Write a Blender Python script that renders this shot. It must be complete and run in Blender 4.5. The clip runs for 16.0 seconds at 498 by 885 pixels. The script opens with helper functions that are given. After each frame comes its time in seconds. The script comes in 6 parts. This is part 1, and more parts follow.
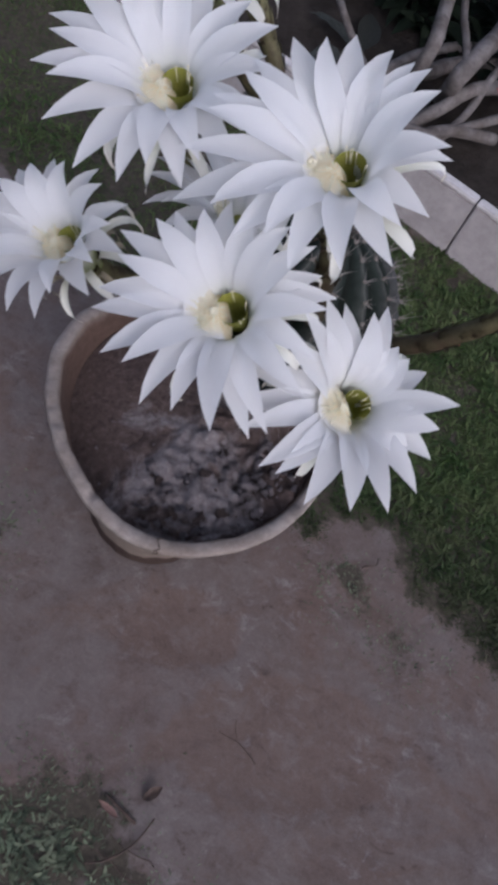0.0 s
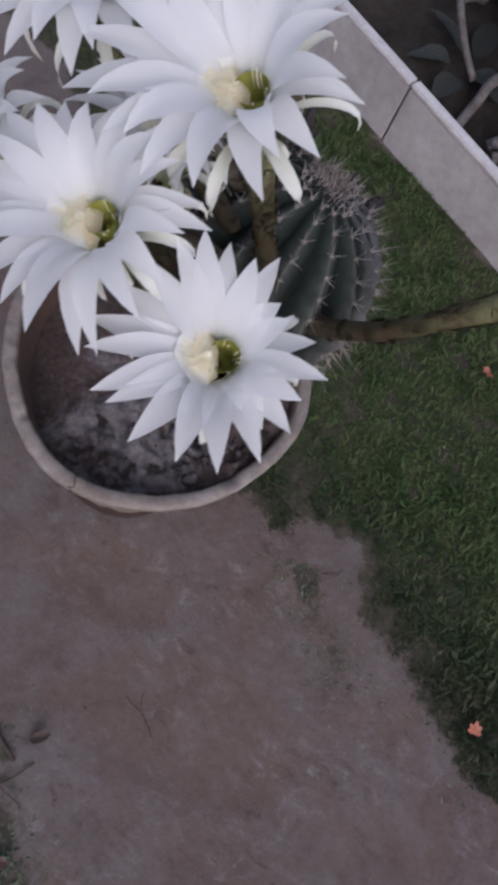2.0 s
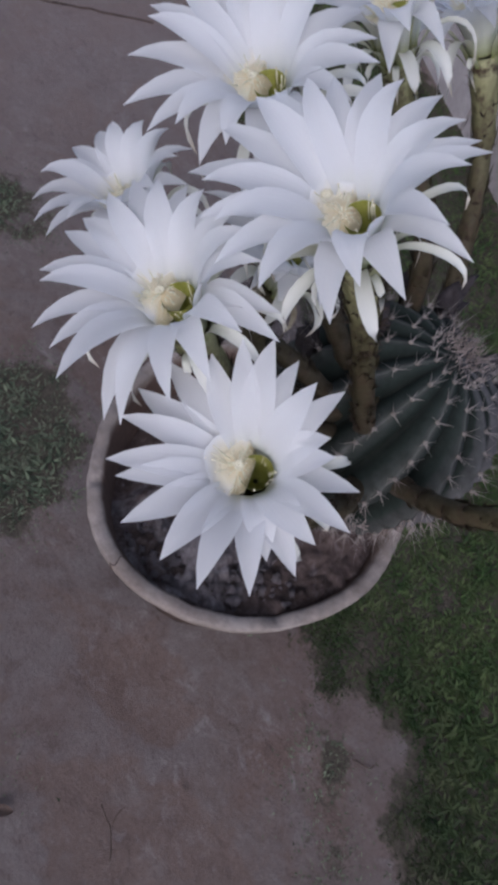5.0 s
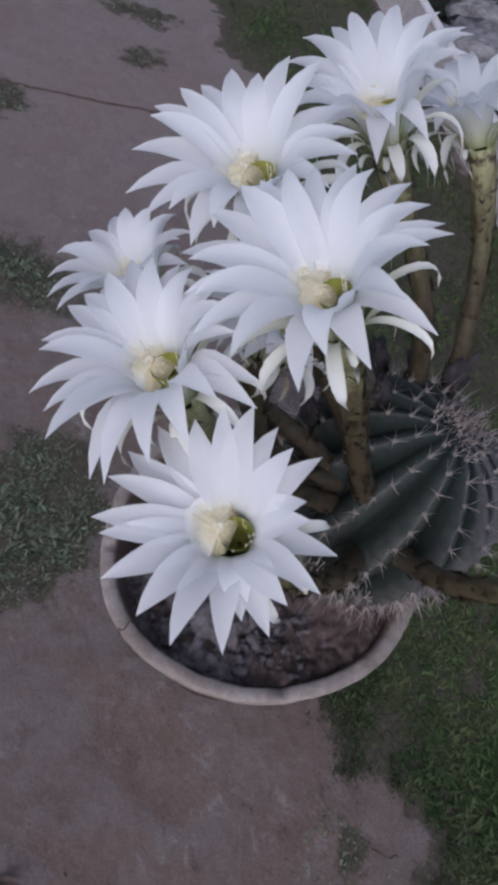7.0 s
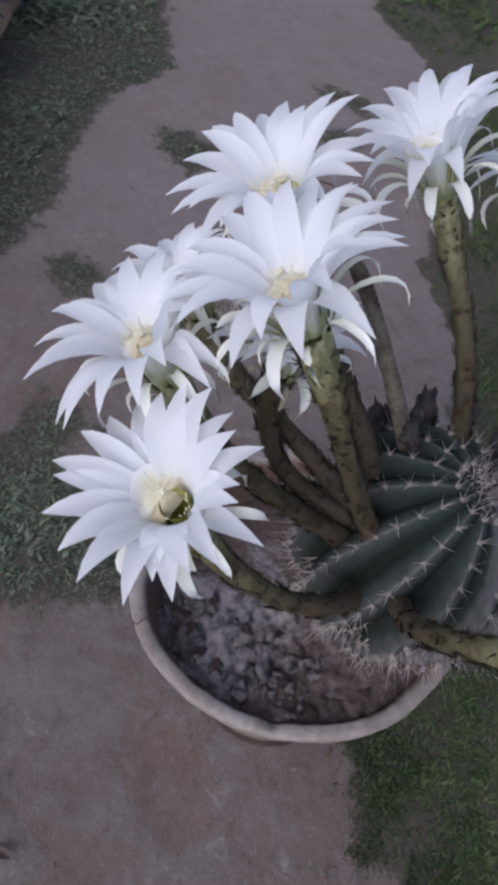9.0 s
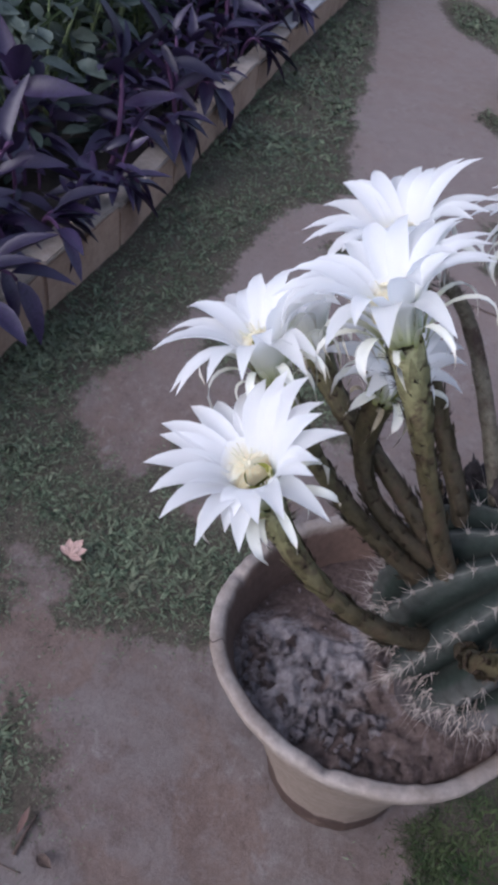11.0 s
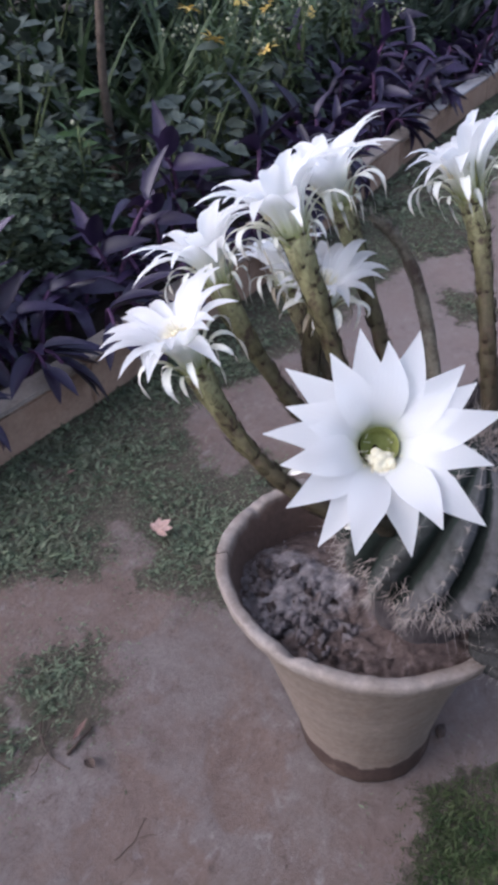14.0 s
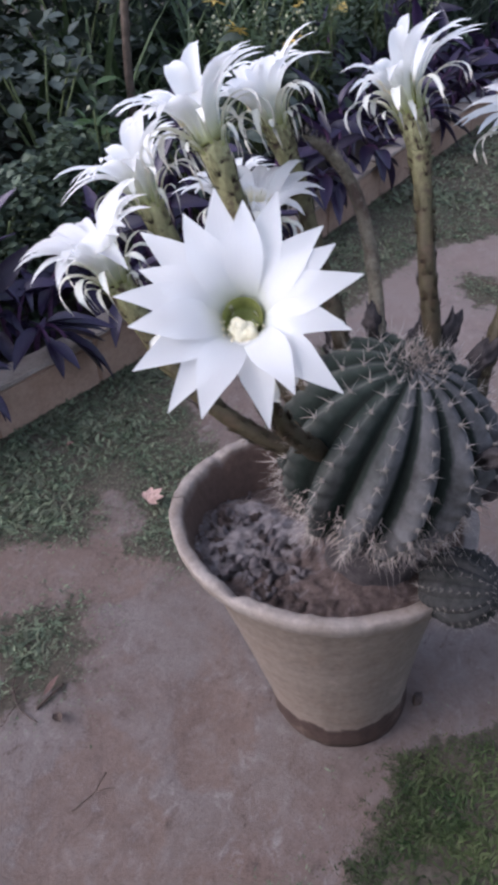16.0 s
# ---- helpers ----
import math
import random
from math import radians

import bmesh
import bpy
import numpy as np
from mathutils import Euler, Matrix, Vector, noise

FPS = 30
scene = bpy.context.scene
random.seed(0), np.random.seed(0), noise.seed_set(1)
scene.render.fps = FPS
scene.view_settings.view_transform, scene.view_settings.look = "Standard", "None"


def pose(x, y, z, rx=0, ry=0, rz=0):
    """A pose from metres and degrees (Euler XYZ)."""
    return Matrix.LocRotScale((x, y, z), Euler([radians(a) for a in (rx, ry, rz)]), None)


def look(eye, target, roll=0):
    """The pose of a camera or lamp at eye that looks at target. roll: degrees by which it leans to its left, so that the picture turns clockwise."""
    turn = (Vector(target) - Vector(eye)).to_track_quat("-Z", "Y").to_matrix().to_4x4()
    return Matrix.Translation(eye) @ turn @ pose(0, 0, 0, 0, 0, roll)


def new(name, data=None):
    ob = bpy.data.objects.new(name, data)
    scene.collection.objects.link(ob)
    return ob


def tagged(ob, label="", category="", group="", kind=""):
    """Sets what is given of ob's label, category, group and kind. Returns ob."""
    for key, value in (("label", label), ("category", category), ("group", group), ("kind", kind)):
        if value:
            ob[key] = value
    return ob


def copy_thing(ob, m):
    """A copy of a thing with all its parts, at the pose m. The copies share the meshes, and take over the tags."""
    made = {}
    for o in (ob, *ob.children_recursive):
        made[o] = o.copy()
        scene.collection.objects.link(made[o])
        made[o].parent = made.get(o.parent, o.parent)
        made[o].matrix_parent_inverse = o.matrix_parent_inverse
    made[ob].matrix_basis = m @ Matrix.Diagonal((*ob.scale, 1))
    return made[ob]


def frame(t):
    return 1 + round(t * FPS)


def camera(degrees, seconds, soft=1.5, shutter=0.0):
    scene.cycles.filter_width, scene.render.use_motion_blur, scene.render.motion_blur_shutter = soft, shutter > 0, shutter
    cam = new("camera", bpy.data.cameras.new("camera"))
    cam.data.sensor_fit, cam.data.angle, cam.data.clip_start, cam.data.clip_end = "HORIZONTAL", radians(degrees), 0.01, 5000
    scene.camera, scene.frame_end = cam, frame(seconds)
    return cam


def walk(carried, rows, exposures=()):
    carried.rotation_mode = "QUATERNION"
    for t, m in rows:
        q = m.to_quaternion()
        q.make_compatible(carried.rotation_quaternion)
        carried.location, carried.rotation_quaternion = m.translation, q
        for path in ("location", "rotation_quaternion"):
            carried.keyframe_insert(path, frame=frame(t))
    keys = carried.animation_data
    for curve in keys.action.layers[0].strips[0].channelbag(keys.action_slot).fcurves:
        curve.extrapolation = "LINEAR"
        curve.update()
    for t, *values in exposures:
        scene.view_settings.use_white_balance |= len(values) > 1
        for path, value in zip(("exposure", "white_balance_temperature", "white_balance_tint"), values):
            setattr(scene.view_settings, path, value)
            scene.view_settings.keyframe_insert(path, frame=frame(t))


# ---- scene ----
cam = camera(36.21, 16.0, soft=4.2, shutter=0.4)
EV, KELVIN, TINT, SKY, SUN = 0.2, 5550, 20.5, 0.122, 0.38
PATH = [
    (0, (0.0717, -0.3852, 0.8708), (0.0718, 0.6560, -0.8368), 26.34),
    (0.5, (0.0850, -0.3513, 0.8591), (0.0582, 0.6726, -0.8588), 27.55),
    (1, (0.1075, -0.3646, 0.8656), (0.0225, 0.6159, -0.8756), 30.83),
    (1.5, (0.1448, -0.3720, 0.8600), (0.0061, 0.5908, -0.8876), 31.29),
    (2, (0.1737, -0.3363, 0.8600), (0.0172, 0.6108, -0.8946), 31.85),
    (2.5, (0.1778, -0.3092, 0.8524), (-0.0253, 0.6017, -0.9165), 35.00),
    (3, (0.1854, -0.3182, 0.8506), (-0.1158, 0.4806, -0.9581), 36.62),
    (3.5, (0.1755, -0.3037, 0.8419), (-0.1739, 0.4803, -0.9645), 36.02),
    (4, (0.1773, -0.2902, 0.8436), (-0.2485, 0.5277, -0.9312), 33.34),
    (4.2, (0.1876, -0.2919, 0.8483), (-0.2879, 0.5385, -0.9079), 31.76),
    (6.3, (0.2131, -0.2710, 0.8400), (-0.6001, 0.5710, -0.7816), 22.70),
    (6.5, (0.2124, -0.2688, 0.8403), (-0.6070, 0.5724, -0.7786), 22.22),
    (7, (0.2307, -0.2705, 0.8604), (-0.6472, 0.5315, -0.7478), 19.68),
    (7.5, (0.2701, -0.2682, 0.8630), (-0.6799, 0.4843, -0.7280), 18.81),
    (8, (0.2931, -0.2452, 0.8622), (-0.7346, 0.4424, -0.7097), 17.93),
    (8.5, (0.2958, -0.2145, 0.8726), (-0.8433, 0.3070, -0.6864), 14.28),
    (9, (0.3057, -0.1874, 0.8648), (-0.8811, 0.2160, -0.6937), 12.37),
    (9.5, (0.3298, -0.1796, 0.8637), (-0.9146, 0.0703, -0.6821), 13.23),
    (9.7, (0.3343, -0.1782, 0.8563), (-0.9409, 0.0189, -0.6717), 13.59),
    (11.8, (0.4522, -0.1351, 0.8431), (-1.0565, -0.1765, -0.4693), 7.06),
    (12, (0.4733, -0.1152, 0.8399), (-1.0362, -0.2037, -0.4691), 6.07),
    (12.5, (0.5142, -0.0721, 0.8399), (-1.0239, -0.2992, -0.4182), 3.23),
    (13, (0.5262, -0.0310, 0.8415), (-1.0057, -0.3554, -0.4026), 1.77),
    (13.5, (0.5249, 0.0030, 0.8333), (-1.0096, -0.3601, -0.3969), 1.29),
    (14, (0.5302, 0.0300, 0.8263), (-0.9775, -0.4506, -0.3968), -1.07),
    (14.5, (0.5475, 0.0596, 0.8203), (-0.9207, -0.5636, -0.3863), -3.66),
    (15, (0.5561, 0.0877, 0.8042), (-0.9087, -0.5641, -0.3914), -3.87),
    (15.5, (0.5438, 0.1103, 0.7801), (-0.9255, -0.5321, -0.4151), -3.60),
    (16, (0.5308, 0.1252, 0.7624), (-0.9536, -0.4931, -0.4269), -3.36),
]
walk(cam, [(t, look(eye, target, roll)) for t, eye, target, roll in PATH],
     exposures=[(t, EV + e, KELVIN + k, TINT + g) for t, e, k, g in ((0.0, 0.12, 60, 0.2), (3.0, 0.12, 160, 0.5), (4.0, 0.0, 60, 0.3), (7.0, 0.08, -80, -0.3), (8.0, 0.24, -100, -0.5), (9.5, 0.43, -110, -1.0), (12.0, 0.84, -70, -1.0), (13.5, 0.92, -20, 0.0), (16.0, 0.97, 60, 0.4))])

# ---- light: dusk under an even sky ----
world = bpy.data.worlds.new("sky")
scene.world = world
world.use_nodes = True
wn = world.node_tree
sky = wn.nodes.new("ShaderNodeTexSky")
sky.sky_type = 'NISHITA'
sky.sun_disc = False
sky.sun_elevation, sky.sun_rotation = radians(38), radians(140)
sky.air_density, sky.dust_density, sky.ozone_density = 1.5, 4.0, 1.0
soft_sky = wn.nodes.new("ShaderNodeHueSaturation")
soft_sky.inputs["Saturation"].default_value = 0.6
wn.links.new(sky.outputs[0], soft_sky.inputs["Color"])
wn.links.new(soft_sky.outputs[0], wn.nodes["Background"].inputs["Color"])
wn.nodes["Background"].inputs["Strength"].default_value = SKY
sun = new("sun", bpy.data.lights.new("sun", 'SUN'))
sun.data.energy, sun.data.angle, sun.data.color = SUN, radians(40), (1.0, 0.98, 0.97)
sun.matrix_world = look((0, 0, 5), Vector((0, 0, 5)) - Vector((math.sin(radians(140)) * 0.79, math.cos(radians(140)) * 0.79, 0.62)))


# ---- materials ----
def material(name, rough=0.8, spec=0.3):
    m = bpy.data.materials.new(name)
    m.use_nodes = True
    b = m.node_tree.nodes["Principled BSDF"]
    b.inputs["Roughness"].default_value = rough
    b.inputs["Specular IOR Level"].default_value = spec
    return m, m.node_tree, b


def add(nt, kind, **values):
    n = nt.nodes.new(kind)
    for k, v in values.items():
        n.inputs[k.replace("_", " ")].default_value = v
    return n


def coords(nt, scale=(1, 1, 1)):
    c = nt.nodes.new("ShaderNodeTexCoord")
    mp = nt.nodes.new("ShaderNodeMapping")
    mp.inputs["Scale"].default_value = scale
    nt.links.new(c.outputs["Object"], mp.inputs["Vector"])
    return mp.outputs["Vector"]


def noise_tex(nt, vec, scale, detail=6.0, rough=0.6, distort=0.0):
    n = add(nt, "ShaderNodeTexNoise", Scale=scale, Detail=detail, Roughness=rough, Distortion=distort)
    nt.links.new(vec, n.inputs["Vector"])
    return n.outputs["Fac"]


def ramp(nt, fac, stops):
    r = nt.nodes.new("ShaderNodeValToRGB")
    el = r.color_ramp.elements
    while len(el) < len(stops):
        el.new(0.5)
    for e, (p, c) in zip(el, stops):
        e.position = p
        e.color = (*c, 1) if len(c) == 3 else c
    nt.links.new(fac, r.inputs["Fac"])
    return r.outputs["Color"]


def grey(nt, fac, lo, hi):
    """A step from 0 at lo to 1 at hi; falls where lo is the larger."""
    if lo < hi:
        return ramp(nt, fac, [(lo, (0, 0, 0)), (hi, (1, 1, 1))])
    return ramp(nt, fac, [(hi, (1, 1, 1)), (lo, (0, 0, 0))])


def mixed(nt, fac, a, b, how='MIX'):
    m = nt.nodes.new("ShaderNodeMix")
    m.data_type, m.blend_type = 'RGBA', how
    for sock, val in ((m.inputs["Factor"], fac), (m.inputs["A"], a), (m.inputs["B"], b)):
        if hasattr(val, "is_output"):
            nt.links.new(val, sock)
        elif isinstance(val, (int, float)):
            sock.default_value = val
        else:
            sock.default_value = (*val, 1)
    return m.outputs["Result"]


def bumped(nt, b, height, strength, distance):
    bp = add(nt, "ShaderNodeBump", Strength=strength, Distance=distance)
    nt.links.new(height, bp.inputs["Height"])
    nt.links.new(bp.outputs["Normal"], b.inputs["Normal"])


def island(nt):
    return nt.nodes.new("ShaderNodeNewGeometry").outputs["Random Per Island"]


def chance(nt):
    return nt.nodes.new("ShaderNodeObjectInfo").outputs["Random"]


def thin(nt, b, colour, share):
    """Lets light through a leaf or petal."""
    tr = nt.nodes.new("ShaderNodeBsdfTranslucent")
    if hasattr(colour, "is_output"):
        nt.links.new(colour, tr.inputs["Color"])
    else:
        tr.inputs["Color"].default_value = (*colour, 1)
    mx = nt.nodes.new("ShaderNodeMixShader")
    mx.inputs[0].default_value = share
    nt.links.new(b.outputs[0], mx.inputs[1])
    nt.links.new(tr.outputs[0], mx.inputs[2])
    nt.links.new(mx.outputs[0], nt.nodes["Material Output"].inputs["Surface"])


def leafy(name, dark, light, rough=0.5, share=0.2, scale=40.0, per=island, spec=0.3, tip=None, y_tone=None):
    m, nt, b = material(name, rough, spec)
    v = coords(nt)
    col = ramp(nt, per(nt), [(0.0, dark), (0.6, tuple((x + y) / 2 for x, y in zip(dark, light))), (1.0, light)])
    col = mixed(nt, grey(nt, noise_tex(nt, v, scale), 0.35, 0.75), col, tip or tuple(x * 0.6 for x in dark))
    if y_tone:
        # blade colour scaled darker at low y, lighter at high y
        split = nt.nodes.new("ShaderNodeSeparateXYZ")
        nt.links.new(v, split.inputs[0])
        col = mixed(nt, grey(nt, split.outputs["Y"], *y_tone), mixed(nt, 1.0, col, (0.70, 0.62, 0.74), 'MULTIPLY'), mixed(nt, 1.0, col, (1.25, 1.30, 1.15), 'MULTIPLY'))
    nt.links.new(col, b.inputs["Base Color"])
    thin(nt, b, col, share)
    return m


def make_concrete():
    m, nt, b = material("path_concrete", 0.9, 0.2)
    v = coords(nt)
    big = noise_tex(nt, v, 2.6, 5, 0.6, 0.5)
    mid = noise_tex(nt, v, 13, 9, 0.75, 0.25)
    mud = noise_tex(nt, v, 6.3, 6, 0.7, 1.2)
    fine = noise_tex(nt, v, 80, 8, 0.78)
    grit = noise_tex(nt, v, 420, 4, 0.7)
    worn = noise_tex(nt, v, 21, 10, 0.8, 0.3)
    speck = noise_tex(nt, v, 130, 5, 0.7)
    col = ramp(nt, big, [(0.32, (0.128, 0.090, 0.074)), (0.44, (0.129, 0.100, 0.086)), (0.55, (0.140, 0.115, 0.104)), (0.68, (0.126, 0.094, 0.081))])
    mud_at = nt.nodes.new("ShaderNodeAttribute")
    mud_at.attribute_name = "mud"
    shift = nt.nodes.new("ShaderNodeMath")
    shift.operation = 'MULTIPLY_ADD'
    nt.links.new(mud_at.outputs["Fac"], shift.inputs[0])
    shift.inputs[1].default_value = 0.3
    nt.links.new(mud, shift.inputs[2])
    col = mixed(nt, ramp(nt, shift.outputs[0], [(0.50, (0, 0, 0)), (0.64, (0.7, 0.7, 0.7))]), col, (0.130, 0.090, 0.071))
    scuff = noise_tex(nt, coords(nt, (1.0, 1.5, 1.0)), 34, 7, 0.72, 0.6)
    rare = noise_tex(nt, v, 7.0, 3, 0.5)
    col = mixed(nt, ramp(nt, worn, [(0.50, (0, 0, 0)), (0.64, (0.35, 0.35, 0.35))]), col, (0.184, 0.163, 0.152))
    col = mixed(nt, ramp(nt, worn, [(0.36, (0.7, 0.7, 0.7)), (0.47, (0, 0, 0))]), col, (0.090, 0.067, 0.058))
    col = mixed(nt, ramp(nt, mid, [(0.32, (0.5, 0.5, 0.5)), (0.44, (0, 0, 0))]), col, (0.092, 0.070, 0.060))
    col = mixed(nt, mixed(nt, 1.0, grey(nt, scuff, 0.54, 0.72), grey(nt, rare, 0.40, 0.62), 'MULTIPLY'), col, (0.225, 0.20, 0.19))
    col = mixed(nt, mixed(nt, 1.0, grey(nt, scuff, 0.43, 0.33), grey(nt, rare, 0.40, 0.62), 'MULTIPLY'), col, (0.068, 0.050, 0.043))
    col = mixed(nt, ramp(nt, speck, [(0.67, (0, 0, 0)), (0.72, (0.35, 0.35, 0.35))]), col, (0.28, 0.255, 0.245))
    col = mixed(nt, ramp(nt, speck, [(0.26, (0.45, 0.45, 0.45)), (0.31, (0, 0, 0))]), col, (0.04, 0.03, 0.026))
    col = mixed(nt, 0.25, col, ramp(nt, fine, [(0.25, (0.25, 0.24, 0.23)), (0.75, (0.77, 0.77, 0.77))]), 'OVERLAY')
    col = mixed(nt, 0.12, col, ramp(nt, grit, [(0.3, (0.3, 0.3, 0.3)), (0.7, (0.75, 0.75, 0.75))]), 'OVERLAY')
    # dry is only a paler concrete tone mixed in towards low x
    dry = nt.nodes.new("ShaderNodeAttribute")
    dry.attribute_name = "dry"
    col = mixed(nt, dry.outputs["Fac"], col, mixed(nt, 0.40, col, (0.23, 0.185, 0.168)))
    soil_at = nt.nodes.new("ShaderNodeAttribute")
    soil_at.attribute_name = "turf"
    soil = ramp(nt, fine, [(0.3, (0.038, 0.032, 0.023)), (0.55, (0.074, 0.062, 0.045)), (0.75, (0.13, 0.104, 0.084))])
    wob = nt.nodes.new("ShaderNodeMath")
    wob.operation = 'MULTIPLY_ADD'
    nt.links.new(noise_tex(nt, v, 38, 7, 0.75), wob.inputs[0])
    wob.inputs[1].default_value = 1.3
    wob.inputs[2].default_value = -0.65
    edge = nt.nodes.new("ShaderNodeMath")
    edge.operation = 'ADD'
    nt.links.new(soil_at.outputs["Fac"], edge.inputs[0])
    nt.links.new(wob.outputs[0], edge.inputs[1])
    col = mixed(nt, grey(nt, edge.outputs[0], 0.42, 0.60), col, soil)
    nt.links.new(col, b.inputs["Base Color"])
    bumped(nt, b, mixed(nt, 0.5, worn, fine), 0.7, 0.006)
    return m


def make_petal():
    m, nt, b = material("petal_white", 0.55, 0.25)
    at = nt.nodes.new("ShaderNodeAttribute")
    at.attribute_name = "along"
    col = ramp(nt, at.outputs["Fac"], [(0.0, (0.50, 0.54, 0.26)), (0.06, (0.74, 0.77, 0.58)), (0.15, (0.84, 0.85, 0.79)), (0.40, (0.88, 0.88, 0.875))])
    at2 = nt.nodes.new("ShaderNodeAttribute")
    at2.attribute_name = "across"
    wv = nt.nodes.new("ShaderNodeMath")
    wv.operation = 'SINE'
    ml = nt.nodes.new("ShaderNodeMath")
    ml.operation = 'MULTIPLY'
    ml.inputs[1].default_value = 26
    nt.links.new(at2.outputs["Fac"], ml.inputs[0])
    nt.links.new(ml.outputs[0], wv.inputs[0])
    nt.links.new(col, b.inputs["Base Color"])
    bumped(nt, b, wv.outputs[0], 0.05, 0.0006)
    thin(nt, b, col, 0.60)
    return m


def make_mat():
    """Matted stamens: cream in the middle, fading into the petal's white."""
    m, nt, b = material("stamen_mat", 0.8, 0.1)
    at = nt.nodes.new("ShaderNodeAttribute")
    at.attribute_name = "along"
    fine = noise_tex(nt, coords(nt), 420, 5, 0.7)
    col = ramp(nt, at.outputs["Fac"], [(0.0, (0.55, 0.48, 0.20)), (0.30, (0.78, 0.655, 0.39)), (0.65, (0.83, 0.77, 0.58)), (1.0, (0.83, 0.83, 0.82))])
    col = mixed(nt, 0.18, col, ramp(nt, fine, [(0.3, (0.3, 0.28, 0.2)), (0.7, (0.75, 0.75, 0.72))]), 'OVERLAY')
    nt.links.new(col, b.inputs["Base Color"])
    bumped(nt, b, fine, 0.25, 0.0007)
    thin(nt, b, col, 0.4)
    return m


def make_sepal():
    m, nt, b = material("sepal_cream", 0.6, 0.2)
    at = nt.nodes.new("ShaderNodeAttribute")
    at.attribute_name = "along"
    col = ramp(nt, at.outputs["Fac"], [(0.0, (0.30, 0.33, 0.12)), (0.25, (0.66, 0.67, 0.55)), (0.8, (0.80, 0.80, 0.76)), (1.0, (0.60, 0.54, 0.44))])
    col = mixed(nt, 0.25, col, ramp(nt, chance(nt), [(0, (0.55, 0.5, 0.35)), (1, (0.85, 0.85, 0.8))]), 'MULTIPLY')
    nt.links.new(col, b.inputs["Base Color"])
    thin(nt, b, col, 0.3)
    return m


def make_tube():
    m, nt, b = material("flower_tube", 0.65, 0.25)
    v = coords(nt)
    fine = noise_tex(nt, v, 260, 5, 0.6)
    at = nt.nodes.new("ShaderNodeAttribute")
    at.attribute_name = "along"
    col = ramp(nt, at.outputs["Fac"], [(0.0, (0.045, 0.036, 0.024)), (0.40, (0.060, 0.050, 0.028)), (0.68, (0.11, 0.10, 0.052)), (0.86, (0.20, 0.195, 0.105)), (1.0, (0.36, 0.36, 0.21))])
    col = mixed(nt, grey(nt, noise_tex(nt, v, 110, 4, 0.6), 0.50, 0.66), col, (0.060, 0.042, 0.027))
    col = mixed(nt, 0.4, col, ramp(nt, fine, [(0.3, (0.25, 0.22, 0.15)), (0.7, (0.8, 0.8, 0.7))]), 'OVERLAY')
    nt.links.new(col, b.inputs["Base Color"])
    bumped(nt, b, fine, 0.4, 0.002)
    return m


def make_cactus():
    m, nt, b = material("cactus_skin", 0.85, 0.05)
    v = coords(nt)
    at = nt.nodes.new("ShaderNodeAttribute")
    at.attribute_name = "crest"
    hi = nt.nodes.new("ShaderNodeAttribute")
    hi.attribute_name = "up"
    fine = noise_tex(nt, v, 150, 6, 0.65)
    big = noise_tex(nt, v, 26, 5, 0.6)
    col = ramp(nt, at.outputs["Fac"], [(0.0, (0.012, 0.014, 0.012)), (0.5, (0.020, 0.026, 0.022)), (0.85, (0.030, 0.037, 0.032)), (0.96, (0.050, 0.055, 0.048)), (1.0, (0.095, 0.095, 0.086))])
    ragged = nt.nodes.new("ShaderNodeMath")
    ragged.operation = 'MULTIPLY_ADD'
    nt.links.new(noise_tex(nt, v, 60, 5, 0.7), ragged.inputs[0])
    ragged.inputs[1].default_value = 0.5
    nt.links.new(at.outputs["Fac"], ragged.inputs[2])
    # dust bands widen and turn paler towards one side of the globe
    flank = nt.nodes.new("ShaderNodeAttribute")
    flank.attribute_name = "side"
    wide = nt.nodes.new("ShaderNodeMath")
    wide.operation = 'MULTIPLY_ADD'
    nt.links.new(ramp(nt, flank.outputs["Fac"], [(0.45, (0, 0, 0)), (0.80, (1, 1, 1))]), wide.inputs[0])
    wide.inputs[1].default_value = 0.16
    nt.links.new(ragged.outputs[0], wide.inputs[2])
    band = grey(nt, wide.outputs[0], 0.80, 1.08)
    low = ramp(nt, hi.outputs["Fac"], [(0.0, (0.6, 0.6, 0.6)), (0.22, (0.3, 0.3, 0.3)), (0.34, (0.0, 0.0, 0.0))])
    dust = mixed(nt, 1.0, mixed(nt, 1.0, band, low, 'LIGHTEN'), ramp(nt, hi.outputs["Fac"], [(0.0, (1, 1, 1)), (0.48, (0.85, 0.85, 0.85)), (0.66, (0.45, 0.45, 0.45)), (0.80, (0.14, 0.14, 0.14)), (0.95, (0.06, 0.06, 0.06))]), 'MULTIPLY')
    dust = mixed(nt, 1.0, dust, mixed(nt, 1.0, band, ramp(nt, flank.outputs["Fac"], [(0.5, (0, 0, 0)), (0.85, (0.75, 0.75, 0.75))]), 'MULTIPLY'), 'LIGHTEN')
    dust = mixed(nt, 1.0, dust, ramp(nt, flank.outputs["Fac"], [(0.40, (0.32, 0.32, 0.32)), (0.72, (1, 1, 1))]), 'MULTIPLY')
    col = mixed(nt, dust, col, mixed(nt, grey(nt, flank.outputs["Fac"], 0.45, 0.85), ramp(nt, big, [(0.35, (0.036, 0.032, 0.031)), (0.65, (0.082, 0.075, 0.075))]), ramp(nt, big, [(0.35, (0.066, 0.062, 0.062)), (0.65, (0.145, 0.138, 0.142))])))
    col = mixed(nt, 0.35, col, ramp(nt, fine, [(0.3, (0.2, 0.2, 0.2)), (0.7, (0.8, 0.8, 0.8))]), 'OVERLAY')
    nt.links.new(col, b.inputs["Base Color"])
    bumped(nt, b, fine, 0.3, 0.002)
    return m


